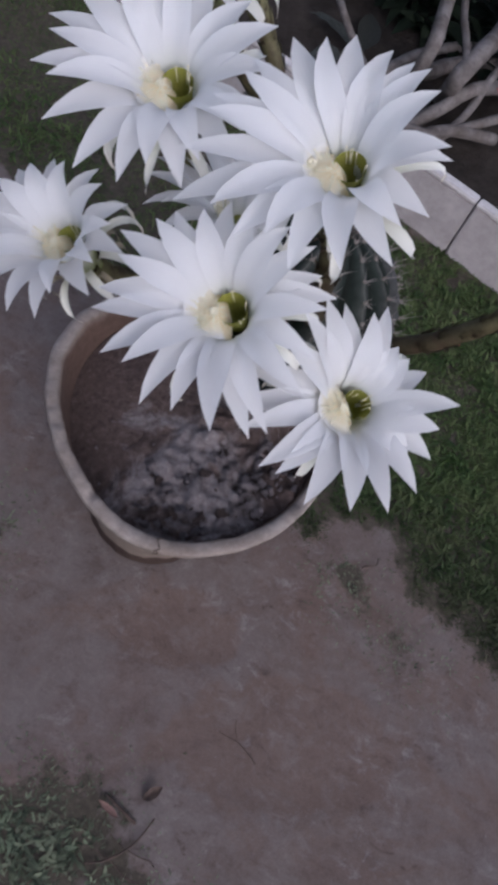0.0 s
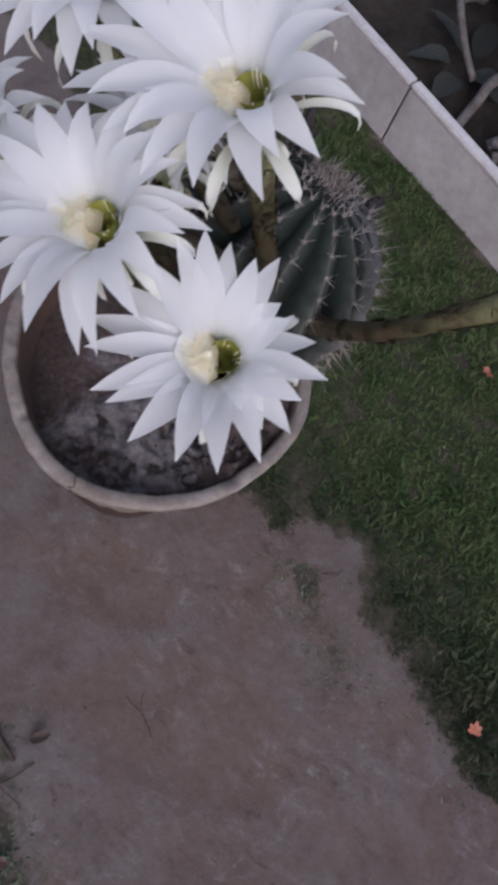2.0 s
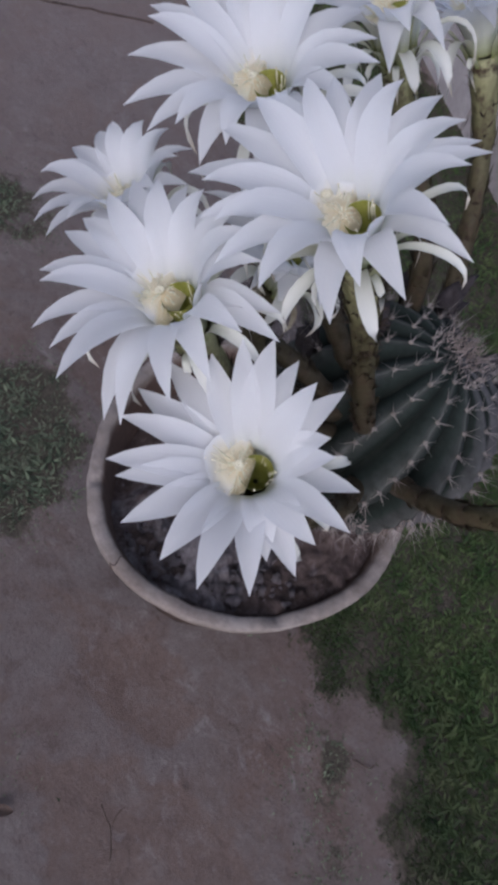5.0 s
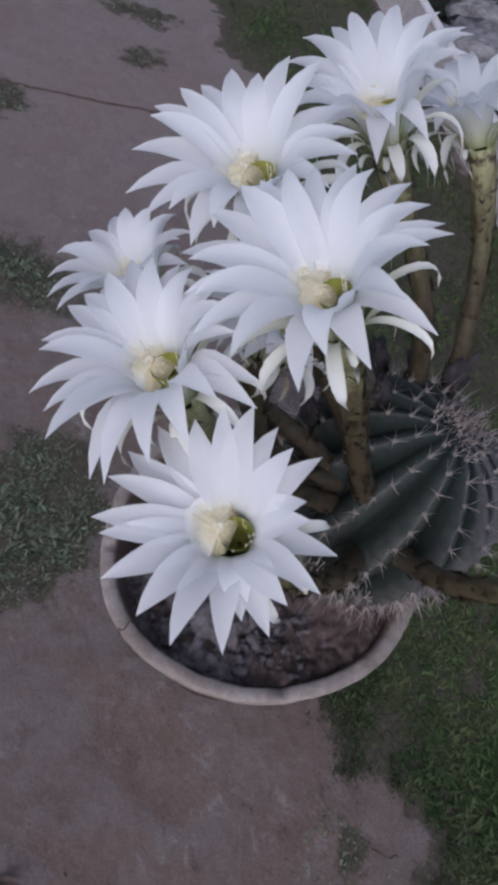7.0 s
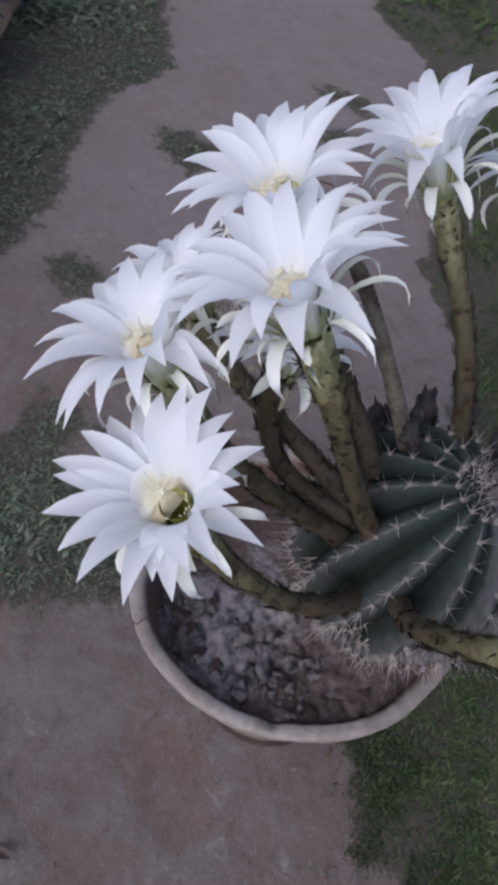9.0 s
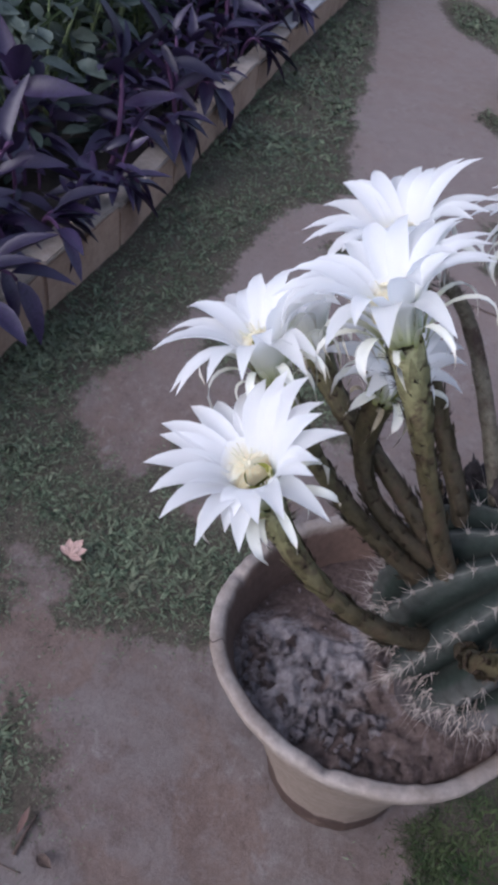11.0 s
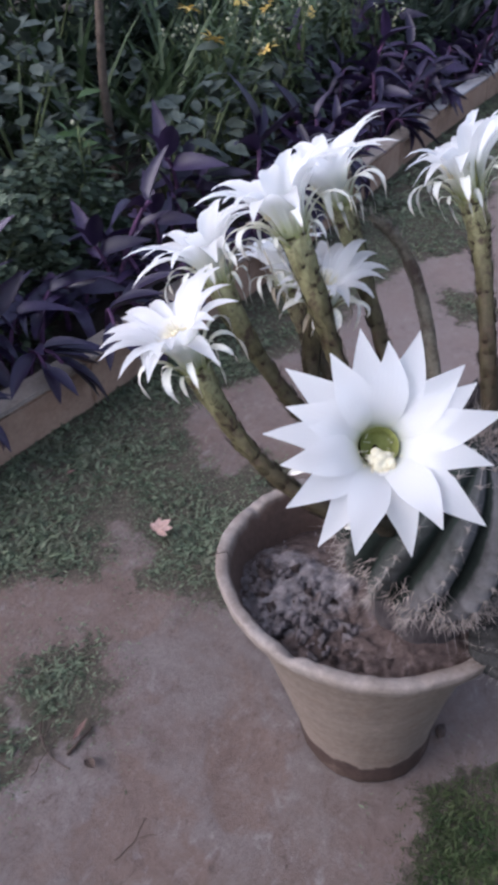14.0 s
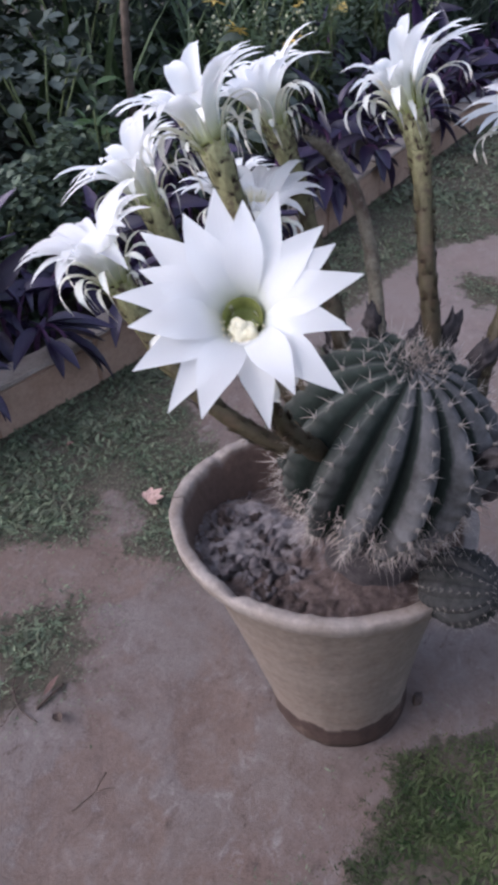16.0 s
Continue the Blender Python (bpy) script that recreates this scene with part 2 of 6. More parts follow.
def make_clay():
    m, nt, b = material("pot_clay", 0.85, 0.2)
    v = coords(nt)
    rings = noise_tex(nt, coords(nt, (1.4, 1.4, 60)), 1.0, 5, 0.6)
    big = noise_tex(nt, v, 16, 6, 0.65)
    fine = noise_tex(nt, v, 140, 6, 0.7)
    at = nt.nodes.new("ShaderNodeAttribute")
    at.attribute_name = "zone"
    col = ramp(nt, rings, [(0.3, (0.165, 0.132, 0.106)), (0.7, (0.200, 0.164, 0.136))])
    col = mixed(nt, grey(nt, big, 0.55, 0.75), col, (0.275, 0.228, 0.188))
    col = mixed(nt, grey(nt, big, 0.44, 0.28), col, (0.150, 0.113, 0.086))
    # damp foot of the pot and the mineral bloom on its lip
    wob = nt.nodes.new("ShaderNodeMath")
    wob.operation = 'MULTIPLY_ADD'
    nt.links.new(noise_tex(nt, v, 30, 4, 0.6), wob.inputs[0])
    wob.inputs[1].default_value = 0.08
    nt.links.new(at.outputs["Fac"], wob.inputs[2])
    col = mixed(nt, grey(nt, wob.outputs[0], 0.125, 0.115), col, ramp(nt, big, [(0.3, (0.034, 0.022, 0.018)), (0.6, (0.056, 0.037, 0.030)), (0.74, (0.15, 0.11, 0.09))]))
    col = mixed(nt, grey(nt, wob.outputs[0], 0.50, 0.53), col, ramp(nt, big, [(0.35, (0.195, 0.16, 0.135)), (0.5, (0.24, 0.205, 0.18)), (0.68, (0.295, 0.26, 0.235))]))
    col = mixed(nt, grey(nt, wob.outputs[0], 0.55, 0.60), col, (0.10, 0.066, 0.052))
    col = mixed(nt, 0.4, col, ramp(nt, fine, [(0.3, (0.25, 0.24, 0.23)), (0.7, (0.75, 0.75, 0.75))]), 'OVERLAY')
    nt.links.new(col, b.inputs["Base Color"])
    bumped(nt, b, mixed(nt, 0.5, rings, fine), 0.22, 0.003)
    return m


def make_soil():
    m, nt, b = material("potting_soil", 0.95, 0.15)
    v = coords(nt)
    fine = noise_tex(nt, v, 170, 7, 0.7)
    crust = noise_tex(nt, v, 19, 6, 0.65, 0.6)
    col = ramp(nt, fine, [(0.3, (0.056, 0.039, 0.034)), (0.55, (0.100, 0.073, 0.064)), (0.75, (0.16, 0.125, 0.113))])
    salt = nt.nodes.new("ShaderNodeAttribute")
    salt.attribute_name = "salt"
    sa = nt.nodes.new("ShaderNodeMath")
    sa.operation = 'ADD'
    nt.links.new(salt.outputs["Fac"], sa.inputs[0])
    nt.links.new(crust, sa.inputs[1])
    col = mixed(nt, grey(nt, sa.outputs[0], 0.57, 0.70), col, ramp(nt, fine, [(0.3, (0.12, 0.098, 0.092)), (0.65, (0.27, 0.24, 0.238))]))
    nt.links.new(col, b.inputs["Base Color"])
    bumped(nt, b, fine, 0.9, 0.006)
    return m


def simple(name, lo, hi, scale, rough=0.8, spec=0.2, bump=0.3, dist=0.003, blotch=None):
    m, nt, b = material(name, rough, spec)
    v = coords(nt)
    n1 = noise_tex(nt, v, scale, 6, 0.65)
    n2 = noise_tex(nt, v, scale * 7, 6, 0.7)
    col = ramp(nt, n1, [(0.3, lo), (0.7, hi)])
    if blotch:
        col = mixed(nt, grey(nt, noise_tex(nt, v, scale * 0.4, 5, 0.6), 0.52, 0.68), col, blotch)
    col = mixed(nt, 0.3, col, ramp(nt, n2, [(0.3, (0.25, 0.25, 0.25)), (0.7, (0.75, 0.75, 0.75))]), 'OVERLAY')
    nt.links.new(col, b.inputs["Base Color"])
    bumped(nt, b, n2, bump, dist)
    return m


M_GROUND = make_concrete()
M_PETAL, M_SEPAL, M_TUBE, M_CACTUS = make_petal(), make_sepal(), make_tube(), make_cactus()
M_CLAY, M_SOIL = make_clay(), make_soil()
M_MAT = make_mat()
M_THROAT = simple("throat_green", (0.20, 0.205, 0.03), (0.32, 0.32, 0.075), 120, 0.5)
M_MOUTH = simple("throat_pale_green", (0.30, 0.33, 0.10), (0.42, 0.45, 0.17), 120, 0.6)
M_STAMEN = simple("stamen_cream", (0.82, 0.73, 0.50), (0.86, 0.80, 0.62), 300, 0.6, 0.1)
M_FILAMENT = simple("filament_pale", (0.74, 0.73, 0.52), (0.82, 0.80, 0.62), 300, 0.6, 0.1)
M_DRYSEPAL = simple("dry_sepal", (0.20, 0.165, 0.11), (0.42, 0.37, 0.28), 120, 0.8)
M_STIGMA = simple("stigma_cream", (0.74, 0.68, 0.46), (0.84, 0.80, 0.62), 350, 0.8, 0.1, 0.6, 0.002)
M_SPINE = simple("spine_horn", (0.20, 0.165, 0.145), (0.44, 0.39, 0.355), 90, 0.5)
M_DRYSPINE = simple("dry_spine", (0.13, 0.10, 0.088), (0.34, 0.29, 0.26), 60, 0.8)
M_SPENT = simple("spent_tube_grey", (0.075, 0.062, 0.042), (0.23, 0.205, 0.155), 120, 0.85, 0.2, 0.5, 0.003, (0.07, 0.05, 0.04))
M_WOOL = simple("areole_wool", (0.13, 0.11, 0.09), (0.28, 0.25, 0.22), 300, 0.95)
M_DEAD = simple("withered_brown", (0.020, 0.017, 0.018), (0.066, 0.056, 0.056), 90, 0.85)
M_HAIR = simple("tube_hair", (0.030, 0.021, 0.015), (0.080, 0.058, 0.042), 200, 0.9)
M_PUP = simple("dry_pup_skin", (0.011, 0.012, 0.011), (0.050, 0.048, 0.047), 60, 0.8, 0.15, 0.5, 0.003)
M_BROWNBARK = simple("brown_bark", (0.06, 0.045, 0.035), (0.15, 0.12, 0.095), 40, 0.9, 0.15, 0.6, 0.004)
M_FRESH = leafy("fresh_leaf", (0.045, 0.085, 0.028), (0.10, 0.165, 0.055), 0.5, 0.3, 25)
M_CLOD = simple("soil_clod", (0.10, 0.080, 0.077), (0.29, 0.258, 0.262), 60, 0.95, 0.1, 0.8, 0.003)
M_WALL = simple("planter_plaster", (0.32, 0.288, 0.276), (0.44, 0.405, 0.395), 7, 0.75, 0.3, 0.2, 0.002, (0.27, 0.235, 0.22))
M_WALLTOP = simple("planter_top", (0.44, 0.41, 0.395), (0.62, 0.59, 0.57), 20, 0.7, 0.3, 0.2, 0.002)
M_BRICK = simple("border_block", (0.28, 0.182, 0.128), (0.37, 0.262, 0.192), 14, 0.9, 0.2, 0.5, 0.004, (0.22, 0.145, 0.105))
M_MORTAR = simple("border_mortar", (0.23, 0.185, 0.15), (0.36, 0.305, 0.26), 30, 0.9, 0.2, 0.5, 0.004)
M_ENDWALL = simple("end_wall_lime", (0.34, 0.325, 0.325), (0.50, 0.485, 0.485), 8, 0.85, 0.2, 0.4, 0.004, (0.27, 0.25, 0.245))
M_EARTH = simple("bed_earth", (0.024, 0.020, 0.017), (0.060, 0.050, 0.042), 18, 0.95, 0.1, 0.8, 0.01)
M_BARK = simple("grey_bark", (0.075, 0.064, 0.058), (0.215, 0.195, 0.185), 30, 0.9, 0.15, 0.6, 0.004, (0.09, 0.075, 0.065))
M_STEM = simple("green_stem", (0.07, 0.09, 0.04), (0.15, 0.18, 0.08), 50, 0.6)
M_PSTEM = simple("purple_stem", (0.05, 0.025, 0.06), (0.11, 0.05, 0.11), 50, 0.6)
M_GRASS = leafy("grass_blade", (0.013, 0.029, 0.009), (0.056, 0.090, 0.028), 0.65, 0.25, 25, tip=(0.088, 0.102, 0.044), spec=0.2, y_tone=(0.04, 0.24))
M_TURF = leafy("turf_blade", (0.012, 0.023, 0.010), (0.185, 0.228, 0.135), 0.6, 0.25, 25, tip=(0.130, 0.132, 0.085))
M_PURPLE = leafy("purple_leaf", (0.016, 0.010, 0.032), (0.055, 0.033, 0.092), 0.42, 0.12, 30, chance, 0.5)
M_GREEN = leafy("shrub_leaf", (0.042, 0.064, 0.038), (0.128, 0.162, 0.106), 0.5, 0.2, 30)
M_BLUE = leafy("bluish_leaf", (0.036, 0.050, 0.037), (0.145, 0.170, 0.140), 0.45, 0.2, 30)
M_BLADE = leafy("long_blade", (0.042, 0.070, 0.030), (0.135, 0.185, 0.088), 0.5, 0.25, 25)
M_IRIS = leafy("iris_leaf", (0.030, 0.048, 0.034), (0.085, 0.115, 0.085), 0.5, 0.15, 25, chance)
# near-black green: the shade of bed and hedges sits in the leaf colour
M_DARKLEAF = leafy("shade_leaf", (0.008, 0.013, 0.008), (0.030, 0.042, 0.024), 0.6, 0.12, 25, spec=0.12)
M_DUSTY = leafy("dusty_leaf", (0.024, 0.026, 0.022), (0.075, 0.080, 0.070), 0.6, 0.12, 30, chance, 0.2)
M_YELLOW = simple("daisy_yellow", (0.68, 0.46, 0.10), (0.84, 0.64, 0.22), 60, 0.6)
M_BUD = simple("pale_bud", (0.30, 0.31, 0.20), (0.46, 0.46, 0.32), 60, 0.7)
M_PINK = simple("pink_petal", (0.42, 0.14, 0.42), (0.62, 0.26, 0.60), 80, 0.6)
M_RED = simple("red_bract", (0.35, 0.02, 0.04), (0.5, 0.04, 0.07), 80, 0.6)
M_FALLEN = simple("fallen_leaf", (0.31, 0.195, 0.16), (0.44, 0.31, 0.265), 70, 0.8)
M_RUST = simple("rust_leaf", (0.09, 0.052, 0.043), (0.16, 0.100, 0.085), 70, 0.8)
M_ORANGE = simple("orange_leaf", (0.36, 0.12, 0.075), (0.48, 0.20, 0.13), 70, 0.7)
M_DRYDARK = simple("dry_dark", (0.035, 0.026, 0.022), (0.10, 0.07, 0.055), 90, 0.85)
M_TUB = simple("tub_mint", (0.50, 0.62, 0.57), (0.62, 0.72, 0.67), 12, 0.4, 0.4, 0.05, 0.001)
M_STONE = simple("grey_stone", (0.07, 0.062, 0.062), (0.40, 0.38, 0.38), 42, 0.9, 0.2, 0.7, 0.01)


# ---- building helpers ----
def mesh_of(name, verts, faces, mat, smooth=True, attrs=None):
    me = bpy.data.meshes.new(name)
    me.from_pydata([tuple(v) for v in verts], [], [tuple(f) for f in faces])
    me.materials.append(mat)
    if smooth:
        me.polygons.foreach_set("use_smooth", np.ones(len(me.polygons), dtype=bool))
    for k, vals in (attrs or {}).items():
        me.attributes.new(k, 'FLOAT', 'POINT').data.foreach_set("value", np.asarray(vals, dtype=np.float32))
    me.update()
    return me


def part(name, me, parent, label=""):
    ob = new(name, me)
    ob.parent = parent
    return tagged(ob, label) if label else ob


def thing(name, label, category, at=(0, 0, 0), group="", kind=""):
    ob = new(name)
    ob.empty_display_size = 0.05
    ob.location = at
    return tagged(ob, label, category, group, kind)


def swarm(name, tv, tf, pos, rot, size, mat, attrs=None):
    """One mesh of many small copies of the template (tv, tf): places, 3 x 3 turns and sizes."""
    tv = np.asarray(tv, float)
    n, k = len(pos), len(tv)
    size = np.asarray(size, float)
    if size.ndim == 1:
        size = np.repeat(size[:, None], 3, 1)
    v = np.einsum('nij,nkj->nki', rot, tv[None] * size[:, None, :]) + np.asarray(pos)[:, None, :]
    v = v.reshape(-1, 3)
    per = [len(f) for f in tf]
    flat = np.concatenate([np.asarray(f) for f in tf])
    loops = (flat[None] + (np.arange(n) * k)[:, None]).ravel()
    starts = np.concatenate([[0], np.cumsum(per)[:-1]])
    starts = (starts[None] + (np.arange(n) * sum(per))[:, None]).ravel()
    me = bpy.data.meshes.new(name)
    me.vertices.add(len(v))
    me.vertices.foreach_set("co", v.ravel().astype(np.float32))
    me.loops.add(len(loops))
    me.loops.foreach_set("vertex_index", loops.astype(np.int32))
    me.polygons.add(len(starts))
    me.polygons.foreach_set("loop_start", starts.astype(np.int32))
    me.polygons.foreach_set("use_smooth", np.ones(len(starts), dtype=bool))
    me.materials.append(mat)
    me.update(calc_edges=True)
    me.validate()
    return me


def turns(yaw, tilt, roll=None):
    """Turns that carry +y to the heading yaw, lifted by tilt, rolled about itself."""
    yaw, tilt = np.asarray(yaw), np.asarray(tilt)
    roll = np.zeros_like(yaw) if roll is None else np.asarray(roll)
    cy, sy, ct, st, cr, sr = np.cos(yaw), np.sin(yaw), np.cos(tilt), np.sin(tilt), np.cos(roll), np.sin(roll)
    z = np.zeros_like(yaw)
    o = np.ones_like(yaw)
    rz = np.stack([np.stack([cy, -sy, z], -1), np.stack([sy, cy, z], -1), np.stack([z, z, o], -1)], -2)
    rx = np.stack([np.stack([o, z, z], -1), np.stack([z, ct, -st], -1), np.stack([z, st, ct], -1)], -2)
    ry = np.stack([np.stack([cr, z, sr], -1), np.stack([z, o, z], -1), np.stack([-sr, z, cr], -1)], -2)
    return rz @ rx @ ry


def leaf_shape(rows=4, width=0.3, droop=0.25, fold=0.12, peak=0.45):
    """A leaf of length 1 along +y, bent down, folded on its midrib."""
    v, f = [], []
    for i in range(rows + 1):
        s = i / rows
        w = width * 0.5 * (math.sin(math.pi * min(1, s ** (math.log(0.5) / math.log(peak)))) ** 0.8 if 0 < s < 1 else 0.04)
        zz = -droop * s * s
        v += [(-w, s, zz + fold * w * 2), (0, s, zz), (w, s, zz + fold * w * 2)]
    for i in range(rows):
        a = 3 * i
        f += [(a, a + 1, a + 4, a + 3), (a + 1, a + 2, a + 5, a + 4)]
    return v, f


def bezier(ps, n):
    ps = [np.asarray(p, float) for p in ps]
    out = []
    for i in range(n):
        s, q = i / (n - 1), list(ps)
        while len(q) > 1:
            q = [a + (b - a) * s for a, b in zip(q, q[1:])]
        out.append(q[0])
    return np.array(out)


def spline(ps, n):
    """A smooth line through the places ps."""
    ps = np.array([np.asarray(p, float) for p in ps])
    ps = np.concatenate([[2 * ps[0] - ps[1]], ps, [2 * ps[-1] - ps[-2]]])
    out = []
    for i in range(n):
        s = i / (n - 1) * (len(ps) - 3)
        k = min(int(s), len(ps) - 4)
        u = s - k
        p0, p1, p2, p3 = ps[k:k + 4]
        out.append(0.5 * (2 * p1 + (p2 - p0) * u + (2 * p0 - 5 * p1 + 4 * p2 - p3) * u * u + (3 * p1 - p0 - 3 * p2 + p3) * u ** 3))
    return np.array(out)


def sweep(line, radii, sides=10, wobble=0.0, seed=0, cap=True):
    """A tube round a line of places."""
    rng = np.random.default_rng(seed)
    line = np.asarray(line, float)
    tan = np.gradient(line, axis=0)
    tan /= np.linalg.norm(tan, axis=1)[:, None]
    side = np.cross(tan[0], (0.31, 0.17, 0.93))
    if np.linalg.norm(side) < 0.1:
        side = np.cross(tan[0], (1, 0, 0))
    v, along, f = [], [], []
    for i, (p, t) in enumerate(zip(line, tan)):
        side = side - t * (side @ t)
        side /= np.linalg.norm(side)
        up = np.cross(t, side)
        for k in range(sides):
            a = 2 * math.pi * k / sides
            r = radii[i] * (1 + wobble * rng.uniform(-1, 1))
            v.append(p + r * (math.cos(a) * side + math.sin(a) * up))
            along.append(i / (len(line) - 1))
    for i in range(len(line) - 1):
        for k in range(sides):
            a, b = i * sides + k, i * sides + (k + 1) % sides
            f.append((a, b, b + sides, a + sides))
    if cap:
        f.append(tuple(range(sides - 1, -1, -1)))
        f.append(tuple(range(len(v) - sides, len(v))))
    return v, f, along


def join(pieces):
    v, f = [], []
    for pv, pf in pieces:
        k = len(v)
        v += [tuple(p) for p in pv]
        f += [tuple(i + k for i in q) for q in pf]
    return v, f


def blob(radius, seed, rough=0.25, squash=(1, 1, 1), sub=2):
    bm = bmesh.new()
    bmesh.ops.create_icosphere(bm, subdivisions=sub, radius=1)
    for q in bm.verts:
        d = 1 + rough * noise.noise(q.co * 1.7 + Vector((seed * 3.1, seed, 0))) + rough * 0.6 * noise.noise(q.co * 4.1 + Vector((seed, 0, seed * 2.3)))
        q.co = Vector([c * s * radius * d for c, s in zip(q.co, squash)])
    v = [tuple(q.co) for q in bm.verts]
    f = [tuple(w.index for w in q.verts) for q in bm.faces]
    bm.free()
    return v, f


def box(x0, x1, y0, y1, z0, z1, bevel=0.004, wear=0.0, cuts=0, seed=0):
    bm = bmesh.new()
    bmesh.ops.create_cube(bm, size=1)
    for q in bm.verts:
        q.co = Vector(((x0 + x1) / 2 + q.co.x * (x1 - x0), (y0 + y1) / 2 + q.co.y * (y1 - y0), (z0 + z1) / 2 + q.co.z * (z1 - z0)))
    if bevel:
        bmesh.ops.bevel(bm, geom=bm.edges[:], offset=bevel, segments=2, affect='EDGES')
    if cuts:
        bmesh.ops.subdivide_edges(bm, edges=bm.edges[:], cuts=cuts, use_grid_fill=True)
    if wear:
        for q in bm.verts:
            q.co += wear * noise.noise_vector(q.co * 18 + Vector((seed, seed * 2, 0)))
    v = [tuple(q.co) for q in bm.verts]
    bm.verts.index_update()
    f = [tuple(w.index for w in q.verts) for q in bm.faces]
    bm.free()
    return v, f


def turned(v, angle, at=(0, 0, 0)):
    c, s = math.cos(angle), math.sin(angle)
    return [(c * x - s * y + at[0], s * x + c * y + at[1], z + at[2]) for x, y, z in v]


# ---- ground: one sheet, with turf in patches ----
LAWN = [(0.075, 0.06), (0.15, 0.055), (0.20, 0.045), (0.22, 0.085), (0.30, 0.125), (0.34, 0.055), (0.42, 0.045), (0.45, 0.01), (0.50, 0.0),
        (0.70, -0.06), (1.6, -0.3), (1.6, 0.29), (0.34, 0.625), (-0.3, 0.795), (-1.6, 1.15), (-2.6, 1.4), (-2.6, 0.95), (-1.85, 0.62), (-1.53, 0.70), (-1.41, 0.62),
        (-1.28, 0.60), (-1.18, 0.55), (-1.05, 0.60), (-0.74, 0.42), (-0.5, 0.43), (-0.3, 0.32), (-0.05, 0.22), (0.02, 0.12)]
STRIP = [(-0.125, -0.17), (-0.12, -0.25), (-0.145, -0.31), (-0.115, -0.40), (-0.08, -0.50), (0.05, -0.85), (-0.3, -0.72), (-0.77, -0.56), (-1.03, -0.48), (-1.65, -0.35), (-2.4, -0.19),
         (-3.53, 0.09), (-3.6, 0.2), (-2.6, 0.14), (-1.85, 0.05), (-1.45, 0.03), (-1.26, -0.15), (-0.99, -0.21), (-0.80, -0.29), (-0.68, -0.36),
         (-0.58, -0.42), (-0.46, -0.36), (-0.47, -0.26), (-0.36, -0.16), (-0.34, -0.08), (-0.30, -0.05), (-0.22, -0.055), (-0.16, -0.10)]
PATCHES = [(0.145, -0.450, 0.105, 0.062, 0.6), (0.268, 0.026, 0.045, 0.015, -0.7), (0.070, -0.372, 0.080, 0.068, 0.6), (-0.64, -0.045, 0.10, 0.065, 0.5), (-1.12, 0.03, 0.085, 0.055, 0.4),
           (-1.34, 0.44, 0.075, 0.035, 0.9), (-1.18, 0.37, 0.05, 0.03, 0.9), (-0.72, -0.21, 0.05, 0.04, 0.5), (-3.2, 0.62, 0.4, 0.14, 0.2), (-2.1, 0.5, 0.11, 0.05, 0.1)]
BARE = [(-0.50, -0.345, 0.10, 0.065, 0.5), (-0.37, -0.185, 0.045, 0.03, 0.3), (-0.195, -0.40, 0.045, 0.020, 0.6), (-0.150, -0.385, 0.050, 0.026, 0.2)]


def smooth_noise(x, y, scale, seed):
    """Cheap value noise on arrays, about -1 to 1."""
    rng = np.random.default_rng(seed)
    tab = rng.uniform(-1, 1, (128, 128))
    gx, gy = x * scale + 500.3, y * scale + 500.7
    ix, iy = np.floor(gx).astype(int), np.floor(gy).astype(int)
    fx, fy = gx - ix, gy - iy
    fx, fy = fx * fx * (3 - 2 * fx), fy * fy * (3 - 2 * fy)
    g = lambda a, b: tab[a % 128, b % 128]
    return (g(ix, iy) * (1 - fx) + g(ix + 1, iy) * fx) * (1 - fy) + (g(ix, iy + 1) * (1 - fx) + g(ix + 1, iy + 1) * fx) * fy


def inside(poly, x, y):
    """Signed distance to a polygon, positive within."""
    d, odd = np.full(x.shape, 1e9), np.zeros(x.shape, bool)
    for (ax, ay), (bx, by) in zip(poly, poly[1:] + poly[:1]):
        ex, ey = bx - ax, by - ay
        s = np.clip(((x - ax) * ex + (y - ay) * ey) / (ex * ex + ey * ey), 0, 1)
        d = np.minimum(d, np.hypot(x - ax - s * ex, y - ay - s * ey))
        odd ^= ((ay > y) != (by > y)) & (x < ex * (y - ay) / (ey if ey else 1e-9) + ax)
    return np.where(odd, d, -d)


def oval(p, x, y):
    cx, cy, a, b, turn = p
    c, s = math.cos(turn), math.sin(turn)
    u, v = (c * (x - cx) + s * (y - cy)) / a, (-s * (x - cx) + c * (y - cy)) / b
    return (1 - np.hypot(u, v)) * min(a, b)


def turf(x, y):
    """How far a place lies inside the turf, in metres, with a ragged edge."""
    d = np.maximum(inside(LAWN, x, y), inside(STRIP, x, y))
    for p in PATCHES:
        d = np.maximum(d, oval(p, x, y))
    for p in BARE:
        d = np.minimum(d, -oval(p, x, y) + 0.0)
    return d + 0.014 * smooth_noise(x, y, 16, 1) + 0.012 * smooth_noise(x, y, 45, 2) + 0.007 * smooth_noise(x, y, 105, 12)


MUD = [(-0.06, -0.60), (-0.13, -0.40), (-0.13, -0.30), (-0.054, -0.289), (0.001, -0.367), (0.064, -0.428), (0.15, -0.55)]
MUD_SPOTS = [(0.25, -0.19, 0.13, 0.07, 0.4), (-0.28, 0.02, 0.08, 0.05, 0.2), (0.10, -0.12, 0.06, 0.04, 0.3)]


def muddy(x, y):
    """1 where brown mud has dried on the slab."""
    d = inside(MUD, x, y)
    for p in MUD_SPOTS:
        d = np.maximum(d, oval(p, x, y))
    return np.clip((d + 0.010 * smooth_noise(x, y, 30, 6)) / 0.012 + 0.5, 0, 1)


